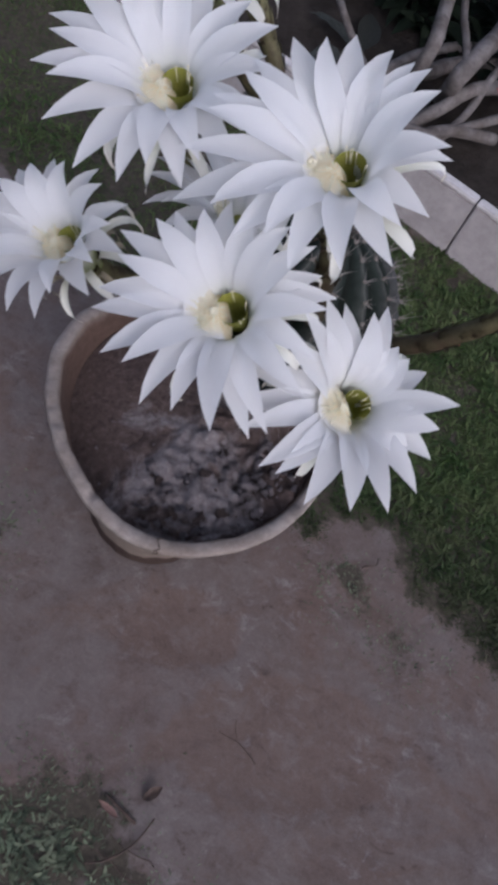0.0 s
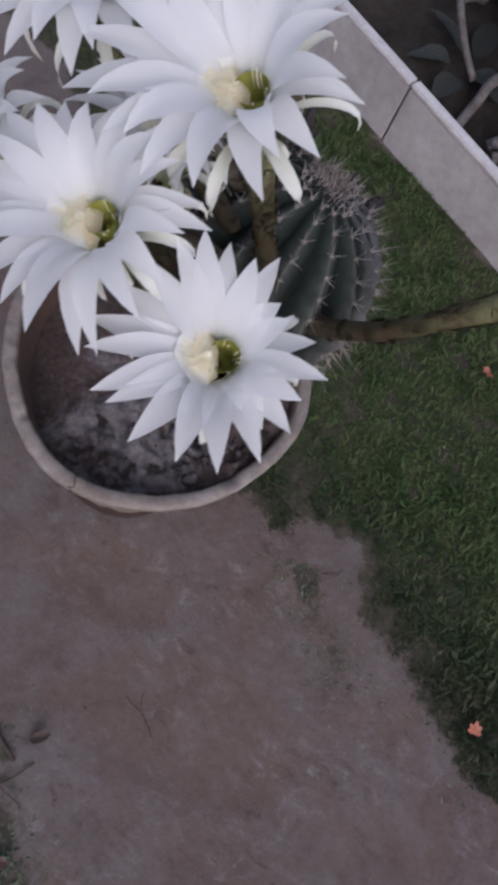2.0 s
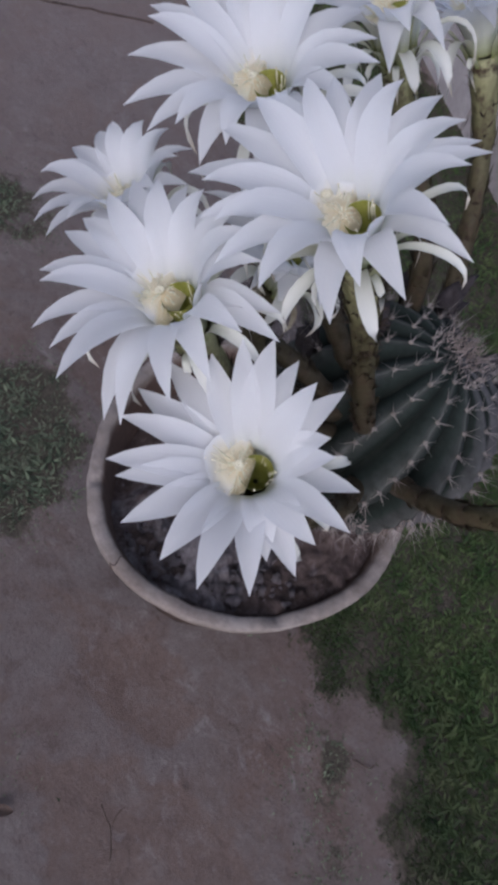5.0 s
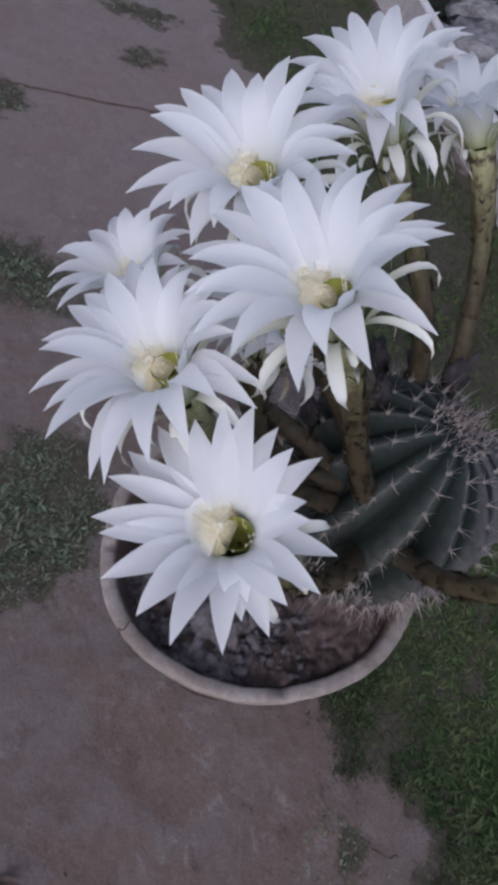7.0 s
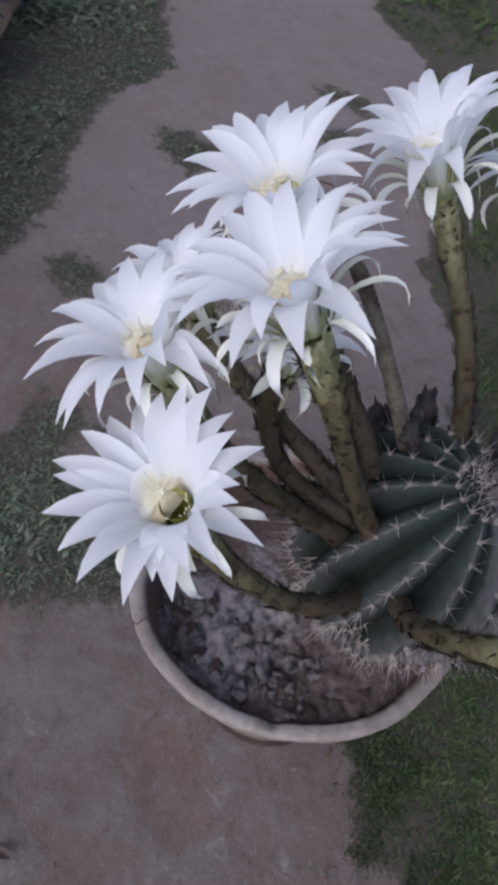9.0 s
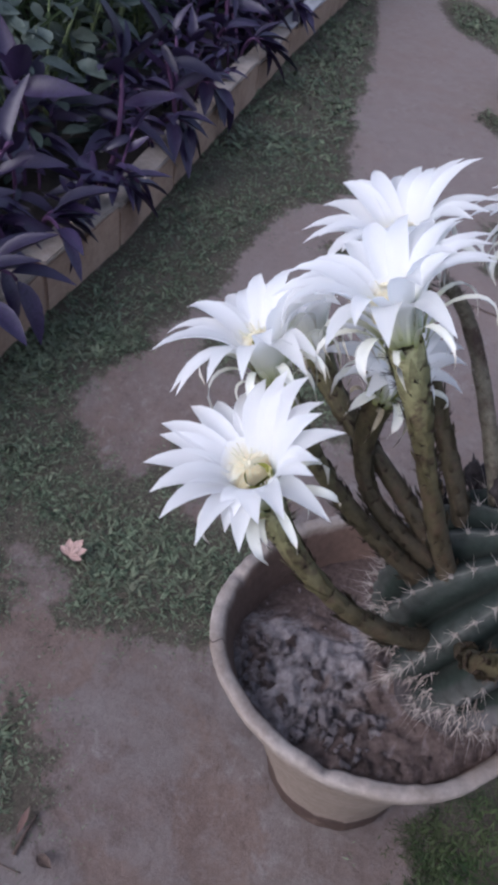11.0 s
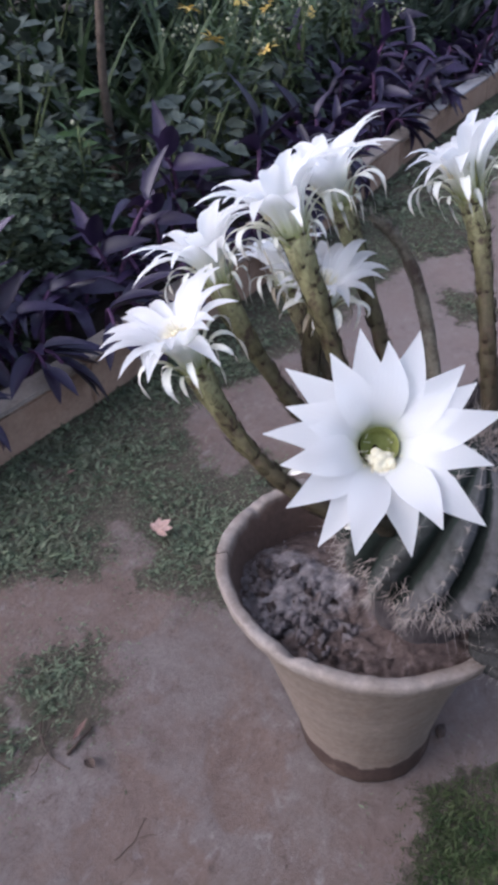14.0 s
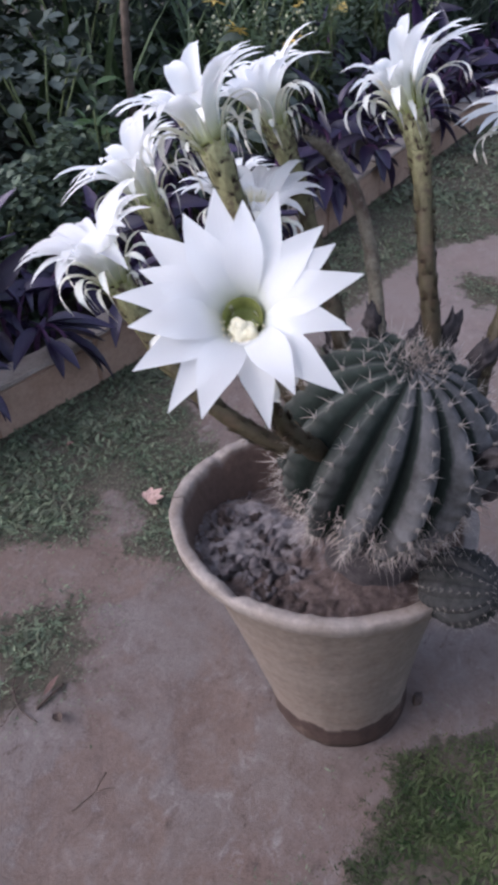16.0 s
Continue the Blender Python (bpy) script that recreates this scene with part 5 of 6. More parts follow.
for k, (d, s) in enumerate((((-0.75, -0.30, 0.62), 0.012), ((-0.82, 0.10, 0.62), 0.014), ((-0.55, -0.62, 0.55), 0.011), ((-0.62, 0.35, 0.72), 0.013), ((-0.35, -0.25, 0.90), 0.010), ((-0.40, 0.62, 0.60), 0.014),
                            ((0.0, 1.0, 0.10), 0.013), ((0.12, 1.0, -0.2), 0.014), ((-0.15, 1.0, -0.3), 0.012), ((0.3, 0.95, 0.25), 0.012))):
    d = np.array(d) / np.linalg.norm(d)
    withered(BODY + d * (BODY_R * 0.97 + s * 0.55), d + np.array((0.0, 0.0, 0.5)), s, k)


def dry_tufts():
    """Old grey spines and wool round the foot of the globe and on its crown."""
    rng = np.random.default_rng(15)
    v, f = [], []
    up = np.array((0.13, 0.25, 0.96))
    for k in range(3000):
        if k < 2700:
            g = rng.uniform(0, 6.283)
            e = rng.uniform(-1.15, -0.25 if math.sin(g) < 0.2 else -0.5)
            d = np.array((math.cos(g) * math.cos(e), math.sin(g) * math.cos(e), math.sin(e)))
            p = BODY + d * BODY_R * rng.uniform(0.80, 1.02) * (1.0 if e > -0.8 else 1.08)
            w, L = d * 0.6 + rng.normal(0, 0.5, 3) + np.array((0, 0, -0.25)), rng.uniform(0.006, 0.017)
        else:
            d = up + rng.normal(0, 0.11, 3)
            d /= np.linalg.norm(d)
            p = BODY + d * BODY_R * rng.uniform(0.93, 1.0)
            w, L = d + rng.normal(0, 0.45, 3), rng.uniform(0.004, 0.010)
        w = w / np.linalg.norm(w)
        s = np.cross(w, rng.normal(size=3))
        s = s / np.linalg.norm(s) * 0.0005
        p = p - np.array(BASE)
        kk = len(v)
        v += [tuple(p + s), tuple(p - s), tuple(p + w * L)]
        f.append((kk, kk + 1, kk + 2))
    tagged(part("dry_spine_tuft", mesh_of("dry_spine_tuft", v, f, M_DRYSPINE), plant, "matted old grey spines"), kind="stuff")


dry_tufts()


def petal_mesh(base, rise, tip, wide, normal, name, mat, cup=0.25, rows=9, sharp=1.0, narrow=0.45, full=False):
    """A pointed petal along a bent line from base over rise to tip; normal: the side that looks up into the flower."""
    line = bezier([base, *rise, tip], rows + 1)
    tan = np.gradient(line, axis=0)
    v, f, along, across = [], [], [], []
    for i, (p, t) in enumerate(zip(line, tan)):
        s = i / rows
        t = t / np.linalg.norm(t)
        side = np.cross(t, normal)
        side /= np.linalg.norm(side)
        up = np.cross(side, t)
        if full and s > 0.62:
            w = max(0.012, 1 - (s - 0.62) / 0.38) ** 0.88
        elif full:
            w = narrow + (1 - narrow) * math.sin(s / 0.62 * math.pi / 2)
        elif s < 0.62:
            w = narrow + (1 - narrow) * math.sin(s / 0.62 * math.pi / 2)
        else:
            q = (s - 0.62) / 0.38
            w = max(0.015, (1 - q ** 1.65) ** (0.95 * sharp)) * (1 - 0.30 * q * (1 - q))
        w *= wide / 2
        for c in (-1, -0.5, 0, 0.5, 1):
            v.append(tuple(p + side * (w * c) + up * (cup * w * (c * c - 0.3))))
            along.append(s)
            across.append(c * w / wide * 2)
    for i in range(rows):
        for c in range(4):
            a = 5 * i + c
            f.append((a, a + 1, a + 6, a + 5))
    return mesh_of(name, v, f, mat, True, {"along": along, "across": across})


def flower(c, d, tips, foot, bend, seed, deep=0.036, wide=0.0122, sepals=9, label="", lie=(-0.75, -0.55, -0.3), inner=True, mouth=0.64, knob=False, neck=None, aged=0.0):
    """A funnel flower: c centre of the ring of petal tips, d its axis; tips: angle, reach and lift of each petal in degrees
    and millimetres; foot where its tube leaves the body, neck where the tube ends."""
    rng = np.random.default_rng(seed)
    c, d, foot = np.array(c), np.array(d) / np.linalg.norm(d), on_body(foot)
    a = np.cross((0, 0, 1), d)
    a /= np.linalg.norm(a)
    b = np.cross(d, a)
    low = np.array(lie, float)
    low = low - d * (low @ d)
    low = low / np.linalg.norm(low)
    across = np.cross(d, low)
    neck = (c - d * deep if neck is None else np.array(neck)) - low * (0.0 if knob else 0.004)
    deep = float((c - neck) @ d)
    radius = 0.001 * sum(q[1] for q in tips) / len(tips)
    off = np.array(BASE)
    # tube, widening into the neck
    line = bezier([foot, np.array(bend), neck - d * 0.055, neck], 26)
    s = np.linspace(0, 1, 26)
    rad = 0.0064 + 0.0004 * np.sin(s * 9) + 0.0034 * np.clip((s - 0.5) / 0.5, 0, 1) ** 1.7
    rad[:2] += 0.0015
    v, f, al = sweep(line - off, rad, 14, 0.07, seed, False)
    tube = part("flower", mesh_of("flower", v, f, M_TUBE, True, {"along": np.array(al) * (1 - aged)}), plant, label or "open white many-petalled flower on a scaly green tube")
    # scales and dark hair tufts along the tube
    tan = np.gradient(line, axis=0)
    tan /= np.linalg.norm(tan, axis=1)[:, None]
    sv, sf, sa, hv, hf = [], [], [], [], []
    for k in range(84):
        i = min(25, int(rng.uniform(0.05, 0.99) * 25))
        ang = k * 2.4
        t = tan[i]
        e1 = np.cross(t, (0.3, 0.5, 0.81))
        e1 /= np.linalg.norm(e1)
        e2 = np.cross(t, e1)
        o = math.cos(ang) * e1 + math.sin(ang) * e2
        p = line[i] - off + o * rad[i] * 0.93
        L, w = 0.008 + 0.010 * i / 25, 0.0017 + 0.0014 * i / 25
        sd = np.cross(t, o)
        kk = len(sv)
        sv += [tuple(p - sd * w), tuple(p + sd * w), tuple(p + t * L * 0.6 + o * 0.0022 + sd * w * 0.7), tuple(p + t * L * 0.6 + o * 0.0022 - sd * w * 0.7), tuple(p + t * L + o * 0.003)]
        sf += [(kk, kk + 1, kk + 2, kk + 3), (kk + 3, kk + 2, kk + 4)]
        sa += [(i / 25 * 0.92 + 0.06) * (1 - aged)] * 5
        for q in range(5):
            dd = t * rng.uniform(0.2, 1.0) + o * rng.uniform(0.3, 1.0) + sd * rng.uniform(-0.7, 0.7)
            dd /= np.linalg.norm(dd)
            ln = rng.uniform(0.003, 0.0065) * (0.9 + 0.9 * i / 25)
            kk = len(hv)
            hv += [tuple(p + sd * 0.0006), tuple(p - sd * 0.0006), tuple(p + dd * ln)]
            hf += [(kk, kk + 1, kk + 2)]
    tagged(part("scale_cover", mesh_of("scale_cover", sv, sf, M_TUBE, True, {"along": sa}), tube, "small green scales"), kind="stuff")
    tagged(part("hair_cover", mesh_of("hair_cover", hv, hf, M_HAIR), tube, "dark hair tufts"), kind="stuff")
    neck, cc = neck - off, c - off
    # throat: a green cup that widens out of the neck, away from the stamens
    tv, tf = [], []
    if knob:
        cup = ((0.0015, 0.001), (0.005, 0.0015), (0.0080, 0.003), (0.0112 * mouth, 0.006), (0.0134 * mouth, 0.016))
    else:
        cup = ((0.0012, 0.002), (0.0048, 0.004), (0.0060, 0.010), (0.0066, 0.018), (0.0076, deep - 0.010))
    for r, h in cup:
        for k in range(24):
            g = 2 * math.pi * k / 24
            tv.append(tuple(neck - low * (0.0 if knob else 0.0032) + d * h + r * (math.cos(g) * a + math.sin(g) * b)))
    tf = [(i * 24 + k, i * 24 + (k + 1) % 24, (i + 1) * 24 + (k + 1) % 24, (i + 1) * 24 + k) for i in range(4) for k in range(24)]
    part("throat", mesh_of("throat", tv, tf, M_MOUTH if knob else M_THROAT), tube, "bright green throat")
    rows = [(g, 0.001 * q, 0.001 * h, 0) for g, q, h in tips]
    tips = sorted(tips)
    if inner:
        for (g0, q0, h0), (g1, q1, h1) in zip(tips, tips[1:] + [(tips[0][0] + 360, *tips[0][1:])]):
            if g1 - g0 > 25:
                rows.append(((g0 + g1) / 2 + rng.uniform(-3, 3), 0.00043 * (q0 + q1), 0.0005 * (h0 + h1) + 0.008, 1))
            if g1 - g0 > 38:
                rows.append((g0 + (g1 - g0) * 0.28, 0.00042 * (q0 + q1), 0.0005 * (h0 + h1) + 0.006, 1))
    for g, ln, lift, ring in rows:
        g = math.radians(g)
        u = math.cos(g) * a + math.sin(g) * b
        base = neck + d * (0.006 if ring else 0.002) + u * (0.0118 * mouth if knob else 0.0085)
        tip = cc + u * ln + d * lift
        r1 = neck + d * (deep * 0.92) + u * 0.0165 * mouth if knob else neck + d * (deep * 0.90) + u * 0.0095
        r2 = cc + u * (ln * 0.55) + d * (max(0.7 * lift, 0.35 * lift) + (0.004 if knob else 0.010) + 0.002 * rng.uniform(-1, 1))
        side = np.cross(u, d) * rng.uniform(-0.003, 0.003)
        me = petal_mesh(base, (r1, r2 + side), tip, wide * rng.uniform(1.0, 1.24) * (0.95 if ring else 1), d, "petal", M_PETAL, rng.uniform(0.05, 0.15) if knob else rng.uniform(0.15, 0.35), full=knob)
        part("petal", me, tube)
    grown = radius / 0.056
    for k in range(sepals):
        g = 2 * math.pi * (k + rng.uniform(-0.35, 0.35)) / sepals
        u = math.cos(g) * a + math.sin(g) * b
        back = rng.uniform(0.10, 0.80)
        base = neck + u * 0.0112
        r1 = neck + d * deep * 0.75 + u * 0.0165 * grown
        r2 = neck + d * (deep * 0.80 - 0.006 * back) + u * (0.058 - 0.014 * back) * grown
        tip = neck + d * (0.014 - 0.040 * back) * grown + u * (0.050 - 0.016 * back) * grown
        side = np.cross(u, d) * rng.uniform(-0.008, 0.008)
        part("sepal", petal_mesh(base, (r1, r2 + side * 0.4), tip + side, 0.0060 * rng.uniform(0.7, 1.2), d, "sepal", M_SEPAL, 0.3, 10, 1.2, 0.6), tube)
    for k in range(6):
        g = 2 * math.pi * (k + rng.uniform(-0.4, 0.4)) / 6
        u = math.cos(g) * a + math.sin(g) * b
        q = rng.uniform(0.6, 1.0)
        base = neck - d * 0.004 + u * 0.0110
        tip = neck + u * 0.028 * q - d * (0.006 + 0.016 * q)
        part("sepal", petal_mesh(base, (neck + d * 0.014 + u * 0.018, neck + d * 0.010 + u * 0.032), tip, 0.0036, d, "sepal", M_DRYSEPAL if aged else M_SEPAL, 0.3, 8, 1.2, 0.7), tube)
    # stamens lie along one side of the throat
    pieces, threads = [], []

    def on_petal(u, s, off_up):
        """A place on the inner face of a petal that points to u, s of the way along it."""
        q0, q1 = neck + d * 0.004 + u * 0.0105 * mouth, neck + d * (deep * 0.62) + u * 0.0150 * mouth
        q2, q3 = cc + u * (radius * 0.55) + d * 0.006, cc + u * radius
        p = q0 * (1 - s) ** 3 + 3 * q1 * s * (1 - s) ** 2 + 3 * q2 * s * s * (1 - s) + q3 * s ** 3
        return p + d * off_up - u * off_up * 0.6

    middle = neck + d * (deep * 0.40) + low * 0.0008

    def stamen_place(u, q, lift_up):
        """From the middle of the throat (q = 0) out over the low petals (q = 1)."""
        if q < 0.45:
            e = on_petal(u, 0.16, lift_up)
            return middle + (e - middle) * (q / 0.45) ** 0.9
        return on_petal(u, 0.16 + 0.17 * (q - 0.45) / 0.55, lift_up * (1 - 0.7 * (q - 0.45) / 0.55))

    if knob:
        pv, pf = [], []
        for i in range(9):
            for k in range(17):
                g, q = k / 16 - 0.5, i / 8
                u = math.cos(g) * low + math.sin(g) * across
                q0 = 0.16 + 0.34 * abs(k / 8 - 1) ** 1.6 + 0.10 * noise.noise((k * 0.8, seed * 3.1, 0))
                q = q0 + (1 - 0.3 * abs(k / 8 - 1) ** 2 - q0) * q
                pv.append(tuple(stamen_place(u, q, 0.0024) + d * 0.0004 * noise.noise((k * 0.9, i * 0.9, seed))))
        pf = [(i * 17 + k, i * 17 + k + 1, (i + 1) * 17 + k + 1, (i + 1) * 17 + k) for i in range(8) for k in range(16)]
        fade = [max(0.2 + 0.8 * (i / 8) ** 1.5, 0.9 * abs(k / 8 - 1) ** 4) for i in range(9) for k in range(17)]
        part("filament_mat", mesh_of("filament_mat", pv, pf, M_MAT, True, {"along": fade}), tube, "matted cream filaments")
        for k in range(40):
            g = float(np.clip(rng.normal(0, 0.6), -1.3, 1.3))
            u = math.cos(g) * low + math.sin(g) * across
            q = math.sqrt(rng.uniform(0.03, 1)) * (1 - 0.25 * (g / 1.3) ** 2)
            q = max(q, 0.12 + 0.3 * abs(g / 1.3) ** 1.6)
            p0 = on_petal(u, 0.02, 0.001)
            p2 = stamen_place(u, q * 0.92, 0.0029)
            if k % 6 == 0:
                sv, sf, _ = sweep(bezier([p0, (p0 + p2) / 2 + u * 0.002, p2], 4), np.full(4, 0.00022), 3, 0, k)
                threads.append((sv, sf))
            bv, bf = blob(0.00050, k, 0.2, (1, 1, 1.6), 1)
            pieces.append(([tuple(np.array(w) + p2) for w in bv], bf))
        for k in range(16):
            g = rng.uniform(-2.4, 2.4)
            u = math.cos(g) * low + math.sin(g) * across
            p0 = on_petal(u, 0.03, 0.0008)
            p2 = on_petal(u, rng.uniform(0.12, 0.20), 0.0022) - u * rng.uniform(0, 0.0035)
            sv, sf, _ = sweep(bezier([p0, (p0 + p2) / 2 - u * 0.001, p2 - u * 0.001], 4), np.full(4, 0.00036), 3, 0, k)
            threads.append((sv, sf))
    else:
        q0 = np.linspace(0, 1, 40)
        b0, b1, b2, b3 = (1 - q0) ** 3, 3 * q0 * (1 - q0) ** 2, 3 * q0 * q0 * (1 - q0), q0 ** 3
        far = b0 * 0.0085 + b1 * 0.0095 + b2 * radius * 0.55 + b3 * radius
        rise = b0 * 0.002 + b1 * deep * 0.90 + b2 * (deep + 0.010) + b3 * deep
        hub = neck + low * 0.0045

        def on_mat(g, q):
            """A place on the stamen mat, q of the way out from its middle at the angle g; its rim lies on the petals."""
            lip = 1.0 + 0.16 * noise.noise((math.cos(g) * 2.6, math.sin(g) * 2.6, seed)) + 0.10 * noise.noise((math.cos(g) * 9, math.sin(g) * 9, seed))
            reach = (0.0150 if math.cos(g) > 0 else 0.0060) * lip
            p = low * (0.0045 + reach * q * math.cos(g)) + across * (0.0140 * lip * q * math.sin(g))
            level = max(float(np.interp(np.linalg.norm(p), far, rise)) + 0.0010, deep - 0.0095 - 0.003 * q * q)
            if math.cos(g) < -0.3:
                level -= 0.006 * q ** 2
            return neck + p + d * (level + 0.0006 * noise.noise((q * 4 * math.cos(g), q * 4 * math.sin(g), seed)))

        hub = hub + d * (deep - 0.0095)
        pv, fade = [tuple(hub)], [0.30]
        for i in range(1, 8):
            for k in range(30):
                g = 2 * math.pi * k / 30
                pv.append(tuple(on_mat(g, i / 7)))
                fade.append(0.30 + 0.70 * (i / 7) ** 1.3 * (1.0 if math.cos(g) > -0.2 else 0.3))
        pf = [(0, 1 + k, 1 + (k + 1) % 30) for k in range(30)]
        pf += [(1 + i * 30 + k, 1 + (i + 1) * 30 + k, 1 + (i + 1) * 30 + (k + 1) % 30, 1 + i * 30 + (k + 1) % 30) for i in range(6) for k in range(30)]
        part("filament_mat", mesh_of("filament_mat", pv, pf, M_MAT, True, {"along": fade}), tube, "matted cream filaments")
        for k in range(110):
            g, q = rng.uniform(0, 6.283), rng.uniform(0.02, 0.92) ** 0.7
            p2 = on_mat(g, q) + d * rng.uniform(0.0, 0.0008)
            bv, bf = blob(0.00038, k, 0.2, (1.5, 0.9, 0.7), 1)
            pieces.append(([tuple(np.array(w) + p2) for w in bv], bf))
            if k % 2 == 0:
                p0 = on_mat(g, max(0.0, q - 0.45)) - d * 0.001
                sv, sf, _ = sweep(bezier([p0, (p0 + p2) / 2 + d * 0.0012, p2], 4), np.full(4, 0.00022), 3, 0, k)
                threads.append((sv, sf))
        for k in range(7):
            # loose stamens standing round the open side of the throat
            g = math.pi + rng.uniform(-1.9, 1.9)
            w = math.cos(g) * low + math.sin(g) * across
            p0 = neck - low * 0.0032 + w * 0.0062 + d * (deep * 0.45)
            p2 = neck - low * 0.0032 + w * rng.uniform(0.0050, 0.0085) + d * (deep - rng.uniform(0.007, 0.012))
            sv, sf, _ = sweep(bezier([p0, (p0 + p2) / 2 - w * 0.001, p2], 4), np.full(4, 0.00028), 3, 0, k)
            threads.append((sv, sf))
            bv, bf = blob(0.00045, k, 0.2, (1, 1, 1.5), 1)
            pieces.append(([tuple(np.array(q) + p2) for q in bv], bf))
    sv, sf = join(pieces)
    tagged(part("anther_mass", mesh_of("anther_mass", sv, sf, M_STAMEN), tube, "cream anthers massed on one side"), kind="stuff")
    sv, sf = join(threads)
    tagged(part("filament_tuft", mesh_of("filament_tuft", sv, sf, M_FILAMENT), tube, "pale thread-like filaments"), kind="stuff")
    pieces = []
    p2 = on_petal(low, 0.13, 0.0035) if knob else cc + low * 0.001 - d * 0.0085
    if knob:
        for k in range(9):
            bv, bf = blob(0.0030, k, 0.25, (1.0, 1.0, 1.1), 2)
            g, q = k * 2.4, 0.0040 * math.sqrt(k / 9)
            pieces.append(([tuple(np.array(w) + p2 + d * (0.004 + 0.001 * math.sin(k)) + across * q * 1.25 * math.cos(g) + low * q * math.sin(g)) for w in bv], bf))
    for k in range(11):
        g = 2 * math.pi * k / 11
        u = math.cos(g) * a + math.sin(g) * b
        sv, sf, _ = sweep(bezier([p2, p2 + u * 0.0012 + d * 0.001, p2 + u * 0.0024 + d * 0.001], 4), np.linspace(0.0006, 0.0004, 4), 5)
        pieces.append((sv, sf))
    sv, sf = join(pieces)
    part("stigma", mesh_of("stigma", sv, sf, M_STIGMA), tube, "pale star-shaped stigma")
    return tube


def ring_of(n, reach, lift, uneven):
    """Tips spread round a ring."""
    return [(k * 360 / n + uneven * math.sin(k * 2.3), reach + 3 * math.sin(k * 1.7), lift + 5 * math.sin(k * 2.9)) for k in range(n)]


flower((0.108, -0.159, 0.574), (0.151, -0.343, 0.927),
       [(-179, 58, -14), (-163, 56, -5), (-142, 56, 1), (-134, 52, 2), (-113, 55, 3), (-89, 52, 5), (-69, 55, 6), (-47, 55, -2), (-36, 42, -7), (-25, 52, -8), (-10, 46, 4), (4, 53, 10),
        (28, 53, -17), (54, 39, 1), (73, 53, 3), (99, 49, 5), (113, 51, 14), (128, 49, 14), (163, 59, -15)],
       (0.103, -0.026, 0.412), (0.140, -0.088, 0.468), 101)
flower((0.030, -0.165, 0.603), (-0.158, -0.433, 0.888),
       [(-176, 57, 2), (-147, 55, -1), (-137, 57, -1), (-114, 56, 0), (-82, 56, 1), (-67, 52, 1), (-46, 59, 8), (-32, 61, -13), (-24, 62, -12), (-2, 57, -5), (16, 52, -9), (38, 52, 5), (66, 50, 17), (51, 56, -16), (64, 52, -15),
        (92, 54, 8), (125, 50, 0), (156, 49, 1)],
       (0.061, -0.044, 0.438), (0.050, -0.085, 0.475), 102)
flower((0.041, -0.104, 0.652), (-0.119, -0.439, 0.890),
       [(-173, 53, 2), (-146, 61, -2), (-128, 66, -12), (-94, 52, 0), (-62, 57, 8), (-40, 58, 9), (-16, 60, -8), (13, 57, -12), (42, 63, -16), (34, 57, 12), (57, 55, 17), (74, 62, 4), (81, 59, 3), (91, 56, 5), (110, 57, 2),
        (139, 54, 3), (160, 52, 2)],
       (0.083, -0.034, 0.470), (0.072, -0.042, 0.510), 103, wide=0.0130, neck=(0.055, -0.088, 0.622))
flower((-0.039, -0.091, 0.644), (-0.030, -0.417, 0.909),
       [(-180, 60, -2), (-152, 58, 5), (-126, 58, 1), (-101, 60, -2), (-80, 56, 0), (-50, 54, -4), (-22, 56, -6), (5, 54, -4), (28, 53, 5), (50, 57, 6), (72, 56, -2), (96, 60, -8), (108, 56, 15), (131, 57, 9), (146, 46, 7),
        (163, 57, 3)],
       (0.020, -0.012, 0.478), (-0.004, -0.026, 0.512), 104, wide=0.0128)
flower((-0.072, -0.132, 0.555), (-0.32, -0.40, 0.86),
       [(-154, 50, 2), (-133, 49, 2), (-112, 47, 2), (-75, 46, 5), (-50, 48, 5), (-30, 50, 5), (5, 46, 0), (40, 46, 0), (75, 46, 0), (113, 44, 0), (151, 45, 0), (178, 47, 0)],
       (0.040, -0.036, 0.455), (0.032, -0.068, 0.520), 105, wide=0.0125, aged=0.25)
flower((-0.085, 0.012, 0.650), (-0.17, -0.40, 0.90),
       [(-163, 56, 2), (-145, 60, 3), (-125, 58, 0), (-100, 55, -2), (-80, 54, -4), (-55, 49, -18), (-33, 52, 8), (-8, 60, -14), (4, 52, 0), (20, 58, -12), (34, 51, 17), (60, 54, 13), (92, 56, 5), (109, 59, 0), (138, 58, 0), (168, 60, 1)],
       (0.000, 0.072, 0.464), (0.014, 0.047, 0.555), 106, wide=0.0130, neck=(-0.064, 0.019, 0.618))
flower((0.247, 0.006, 0.610), (0.72, 0.22, 0.66),
       [(-169, 50, 4), (-148, 55, 3), (-124, 57, -3), (-107, 53, 4), (-76, 55, -13), (-58, 47, 2), (-40, 60, -3), (-12, 51, -2), (14, 57, 0), (33, 51, 0), (44, 52, 0), (72, 55, 1), (88, 47, 4), (102, 54, 4), (121, 49, 3),
        (142, 58, -2), (159, 49, -1), (175, 57, 1)],
       (0.122, -0.006, 0.432), (0.168, -0.022, 0.488), 107, 0.034, 0.0168, lie=(0, 0, -1), inner=False, mouth=0.70, knob=True)
flower((-0.102, 0.105, 0.624), (-0.45, -0.32, 0.80), ring_of(16, 60, -4, 5), (0.015, 0.112, 0.437), (-0.01, 0.11, 0.52), 108, 0.040, 0.0128)
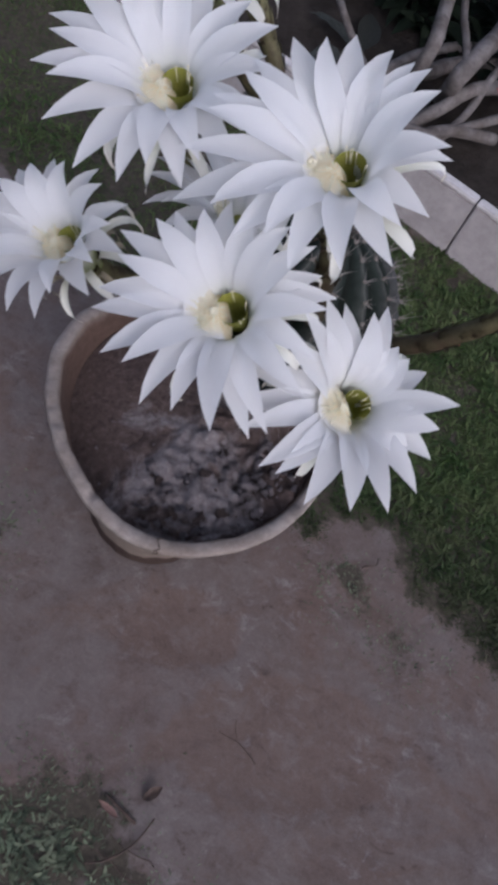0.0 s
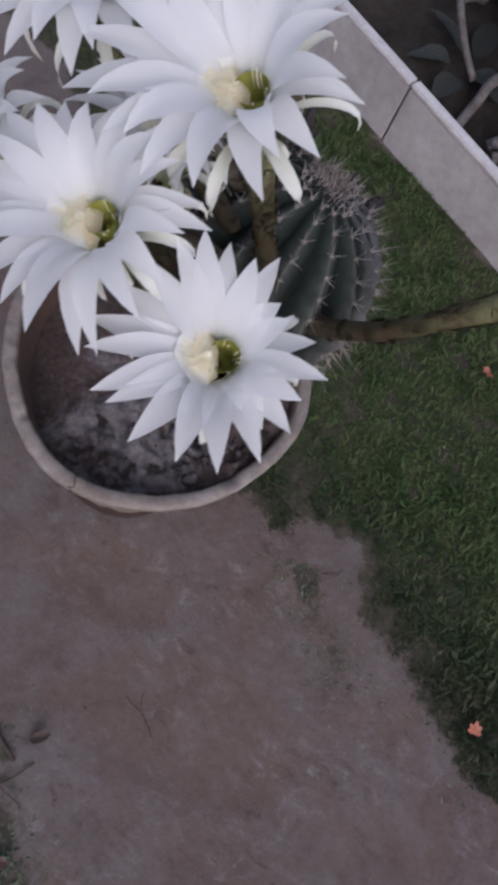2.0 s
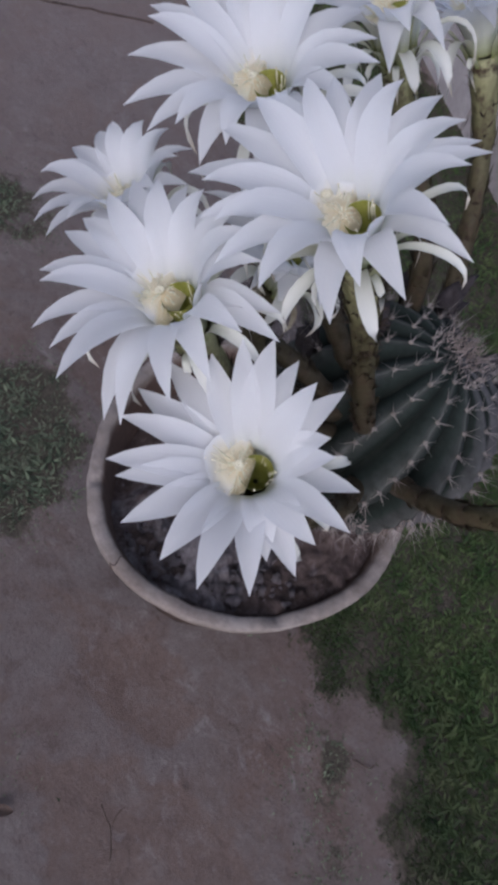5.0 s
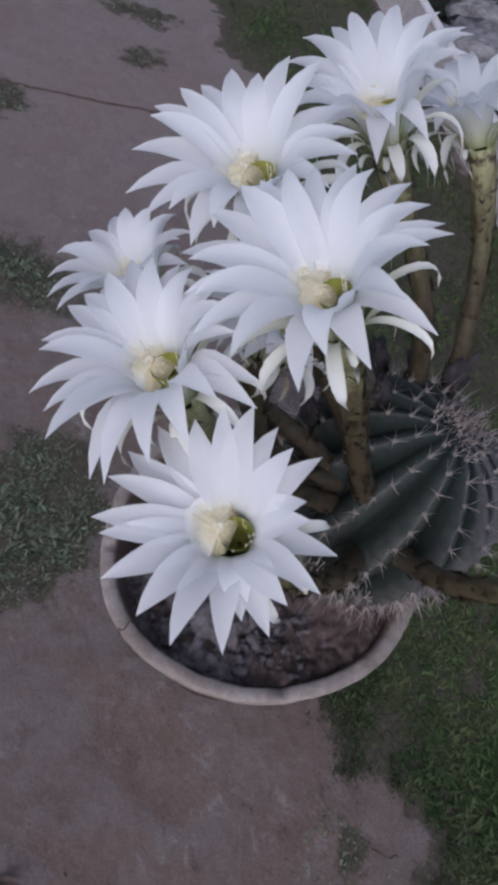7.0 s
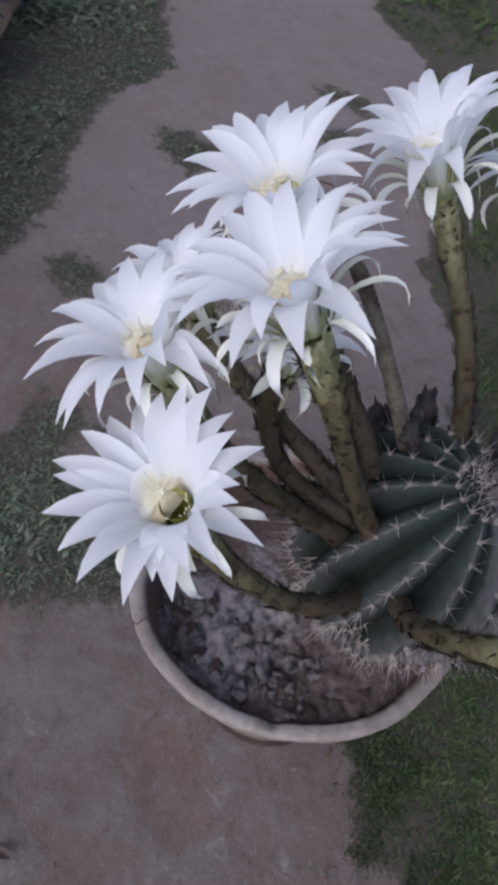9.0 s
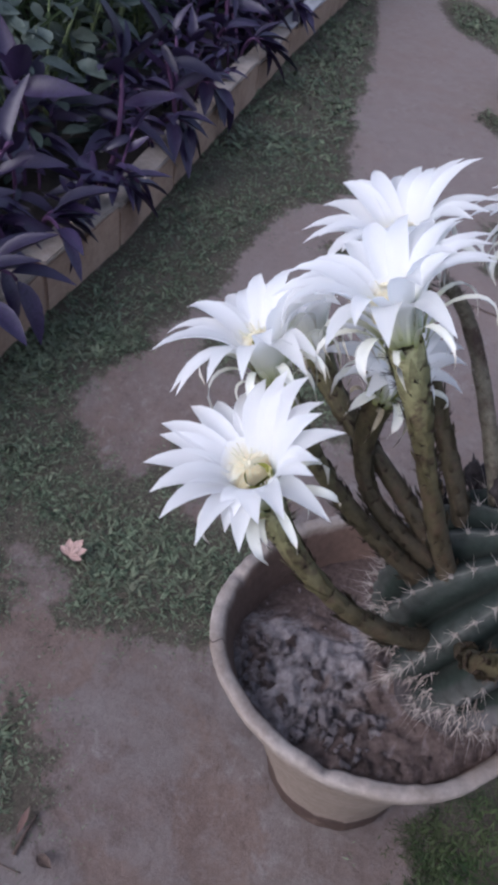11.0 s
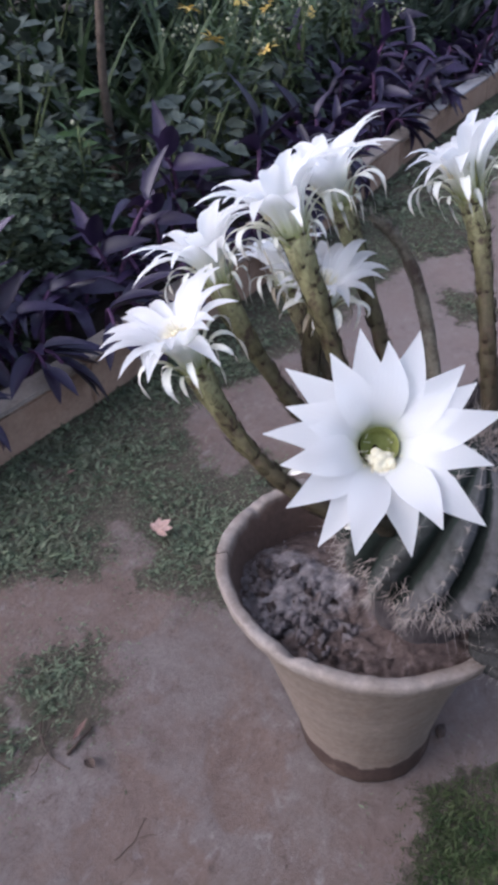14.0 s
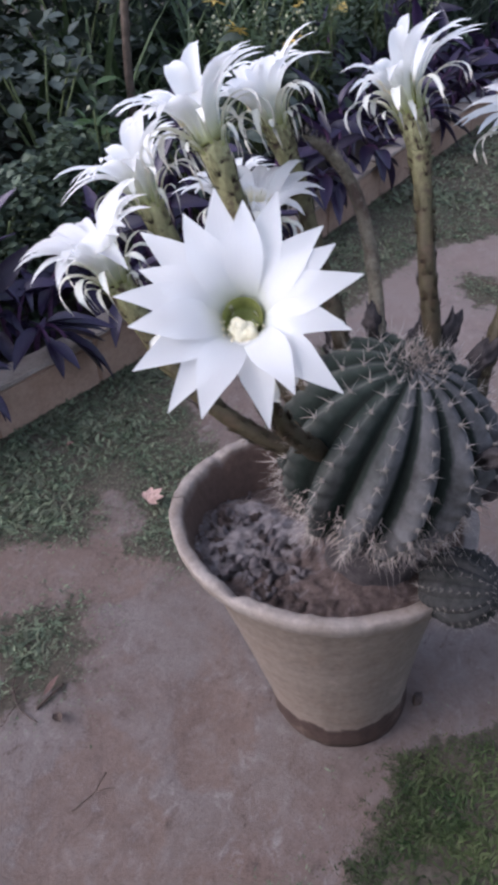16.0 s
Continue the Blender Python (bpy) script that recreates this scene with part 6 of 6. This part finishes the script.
flower((-0.002, -0.074, 0.576), (0.06, 0.16, 0.98),
       [(-100, 48, 0), (-75, 44, 6), (-52, 47, 4), (-30, 42, 8), (2, 43, 6), (18, 40, 2), (40, 42, 0), (64, 43, -6), (92, 46, -6), (112, 42, -14), (128, 52, -8), (152, 42, -10), (178, 40, -16), (-150, 44, -14), (-124, 43, -6)],
       (0.050, -0.034, 0.452), (0.042, -0.082, 0.478), 109, wide=0.0108, sepals=9, label="smaller white flower on a thin dark brown tube", neck=(0.008, -0.079, 0.548), aged=0.45)


def spent_tube():
    line = bezier([on_body((0.010, 0.022, 0.480)), (-0.045, 0.002, 0.532), (-0.076, -0.018, 0.578), (-0.036, -0.052, 0.606)], 22)
    v, f, al = sweep(line - np.array(BASE), np.concatenate([np.linspace(0.0062, 0.0050, 14), np.linspace(0.0052, 0.0044, 6), [0.0030, 0.0010]]), 12, 0.12, 7)
    o = part("spent_flower", mesh_of("spent_flower", v, f, M_SPENT), plant, "closed spent flower tube with grey woolly tip")
    rng = np.random.default_rng(9)
    hv, hf = [], []
    for k in range(420):
        i = rng.integers(4, 22)
        d = rng.normal(size=3)
        d /= np.linalg.norm(d)
        p = line[i] - np.array(BASE) + d * 0.0045
        L = rng.uniform(0.003, 0.008)
        s = np.cross(d, rng.normal(size=3)) * 0.0006
        kk = len(hv)
        hv += [tuple(p + s), tuple(p - s), tuple(p + d * L * 0.6 + np.array((0, -0.3, 0.5)) * L)]
        hf.append((kk, kk + 1, kk + 2))
    tagged(part("hair_cover", mesh_of("hair_cover", hv, hf, M_WOOL), o, "grey wool hairs"), kind="stuff")


spent_tube()


# ---- small things on the ground ----
def flat_leaf(name, at, turn, size, mat, label, curl=0.25, width=0.5, seed=0, lift=0.004):
    v, f = leaf_shape(8, width, -curl, 0.5, 0.45)
    v = [(x * size, y * size, z * size + 0.04 * size * noise.noise((x * 6 + seed, y * 6, 0))) for x, y, z in v]
    v2 = [(x, y, z - 0.0006) for x, y, z in v]
    k = len(v)
    ob = new(name, mesh_of(name, v + v2, f + [tuple(i + k for i in q[::-1]) for q in f], mat))
    ob.matrix_basis = pose(at[0], at[1], lift, 0, 0, turn)
    return tagged(ob, label, "leaf")


def lobed_leaf(at, turn, size, mat, label):
    pieces = []
    for k, (a, l) in enumerate(((-75, 0.7), (-35, 0.9), (0, 1.0), (38, 0.85), (78, 0.65))):
        v, f = leaf_shape(4, 0.5, -0.2, 0.3, 0.5)
        pieces.append((turned([(x * size * l, y * size * l, z * size * l) for x, y, z in v], radians(a)), f))
    v, f = join(pieces)
    ob = new("fallen_leaf", mesh_of("fallen_leaf", v, f, mat))
    ob.matrix_basis = pose(at[0], at[1], 0.012, 8, 5, turn)
    tagged(ob, label, "leaf")


lobed_leaf((-0.222, -0.36), 60, 0.028, M_FALLEN, "dry pinkish brown lobed leaf lying on turf")
lobed_leaf((0.29, 0.468), 140, 0.016, M_ORANGE, "small orange red leaf lying in the lawn")
lobed_leaf((0.52, 0.018), 20, 0.015, M_ORANGE, "small orange brown leaf at the lawn edge")
flat_leaf("dry_leaf", (0.137, -0.300), -35, 0.022, M_DRYDARK, "curled dark dry leaf on the concrete", 0.5, 0.5, 1, 0.002)
flat_leaf("dry_leaf", (-0.31, -0.56), 30, 0.016, M_RUST, "small dry brown leaf near the edging", 0.3, 0.4, 2, 0.010)
flat_leaf("dry_leaf", (0.185, -0.398), -60, 0.018, M_RUST, "small rust brown leaf at the edge of a turf patch", 0.3, 0.55, 3, 0.004)
flat_leaf("dry_leaf", (0.121, -0.325), 75, 0.026, M_RUST, "long rust brown dry leaf at the edge of a turf patch", 0.35, 0.26, 4, 0.004)


def twig(points, r, label):
    line = bezier([(x, y, 0.003 + 0.002 * (k % 2)) for k, (x, y) in enumerate(points)], 12)
    line = line + np.array([noise.noise_vector(Vector(p) * 60) for p in line]) * 0.0025
    line[:, 2] = np.abs(line[:, 2]) * 0.6 + 0.0025
    v, f, _ = sweep(line, np.linspace(r, r * 0.6, 12), 6, 0.1, 3)
    tagged(new("twig", mesh_of("twig", v, f, M_DRYDARK)), label, "twig")


twig([(0.233, -0.221), (0.222, -0.212), (0.208, -0.205), (0.182, -0.207)], 0.0010, "thin dark twig on the concrete")
twig([(0.204, -0.205), (0.200, -0.200), (0.197, -0.194), (0.196, -0.188)], 0.0008, "short dark side twig on the concrete")
twig([(0.140, -0.322), (0.128, -0.321), (0.112, -0.313), (0.101, -0.312)], 0.0021, "dry brown twig at the edge of a turf patch")
twig([(0.110, -0.372), (0.135, -0.362), (0.150, -0.345), (0.156, -0.310)], 0.0012, "dry curved stalk at the edge of a turf patch")
twig([(0.167, -0.369), (0.150, -0.372), (0.128, -0.358), (0.109, -0.359)], 0.0009, "thin dry stalk at the edge of a turf patch")
twig([(0.175, -0.350), (0.160, -0.345), (0.140, -0.352), (0.120, -0.340)], 0.0007, "thin dry stalk at the edge of a turf patch")
twig([(0.27, 0.05), (0.275, 0.06), (0.29, 0.055), (0.285, 0.07)], 0.001, "dry grass stalk at the lawn edge")
v, f = blob(0.0065, 2, 0.5, (1.4, 0.8, 0.7), 2)
st = new("pebble", mesh_of("pebble", v, f, M_DRYDARK))
st.location = (-0.012, 0.088, 0.006)
tagged(st, "small dark stone beside the pot foot", "stone")
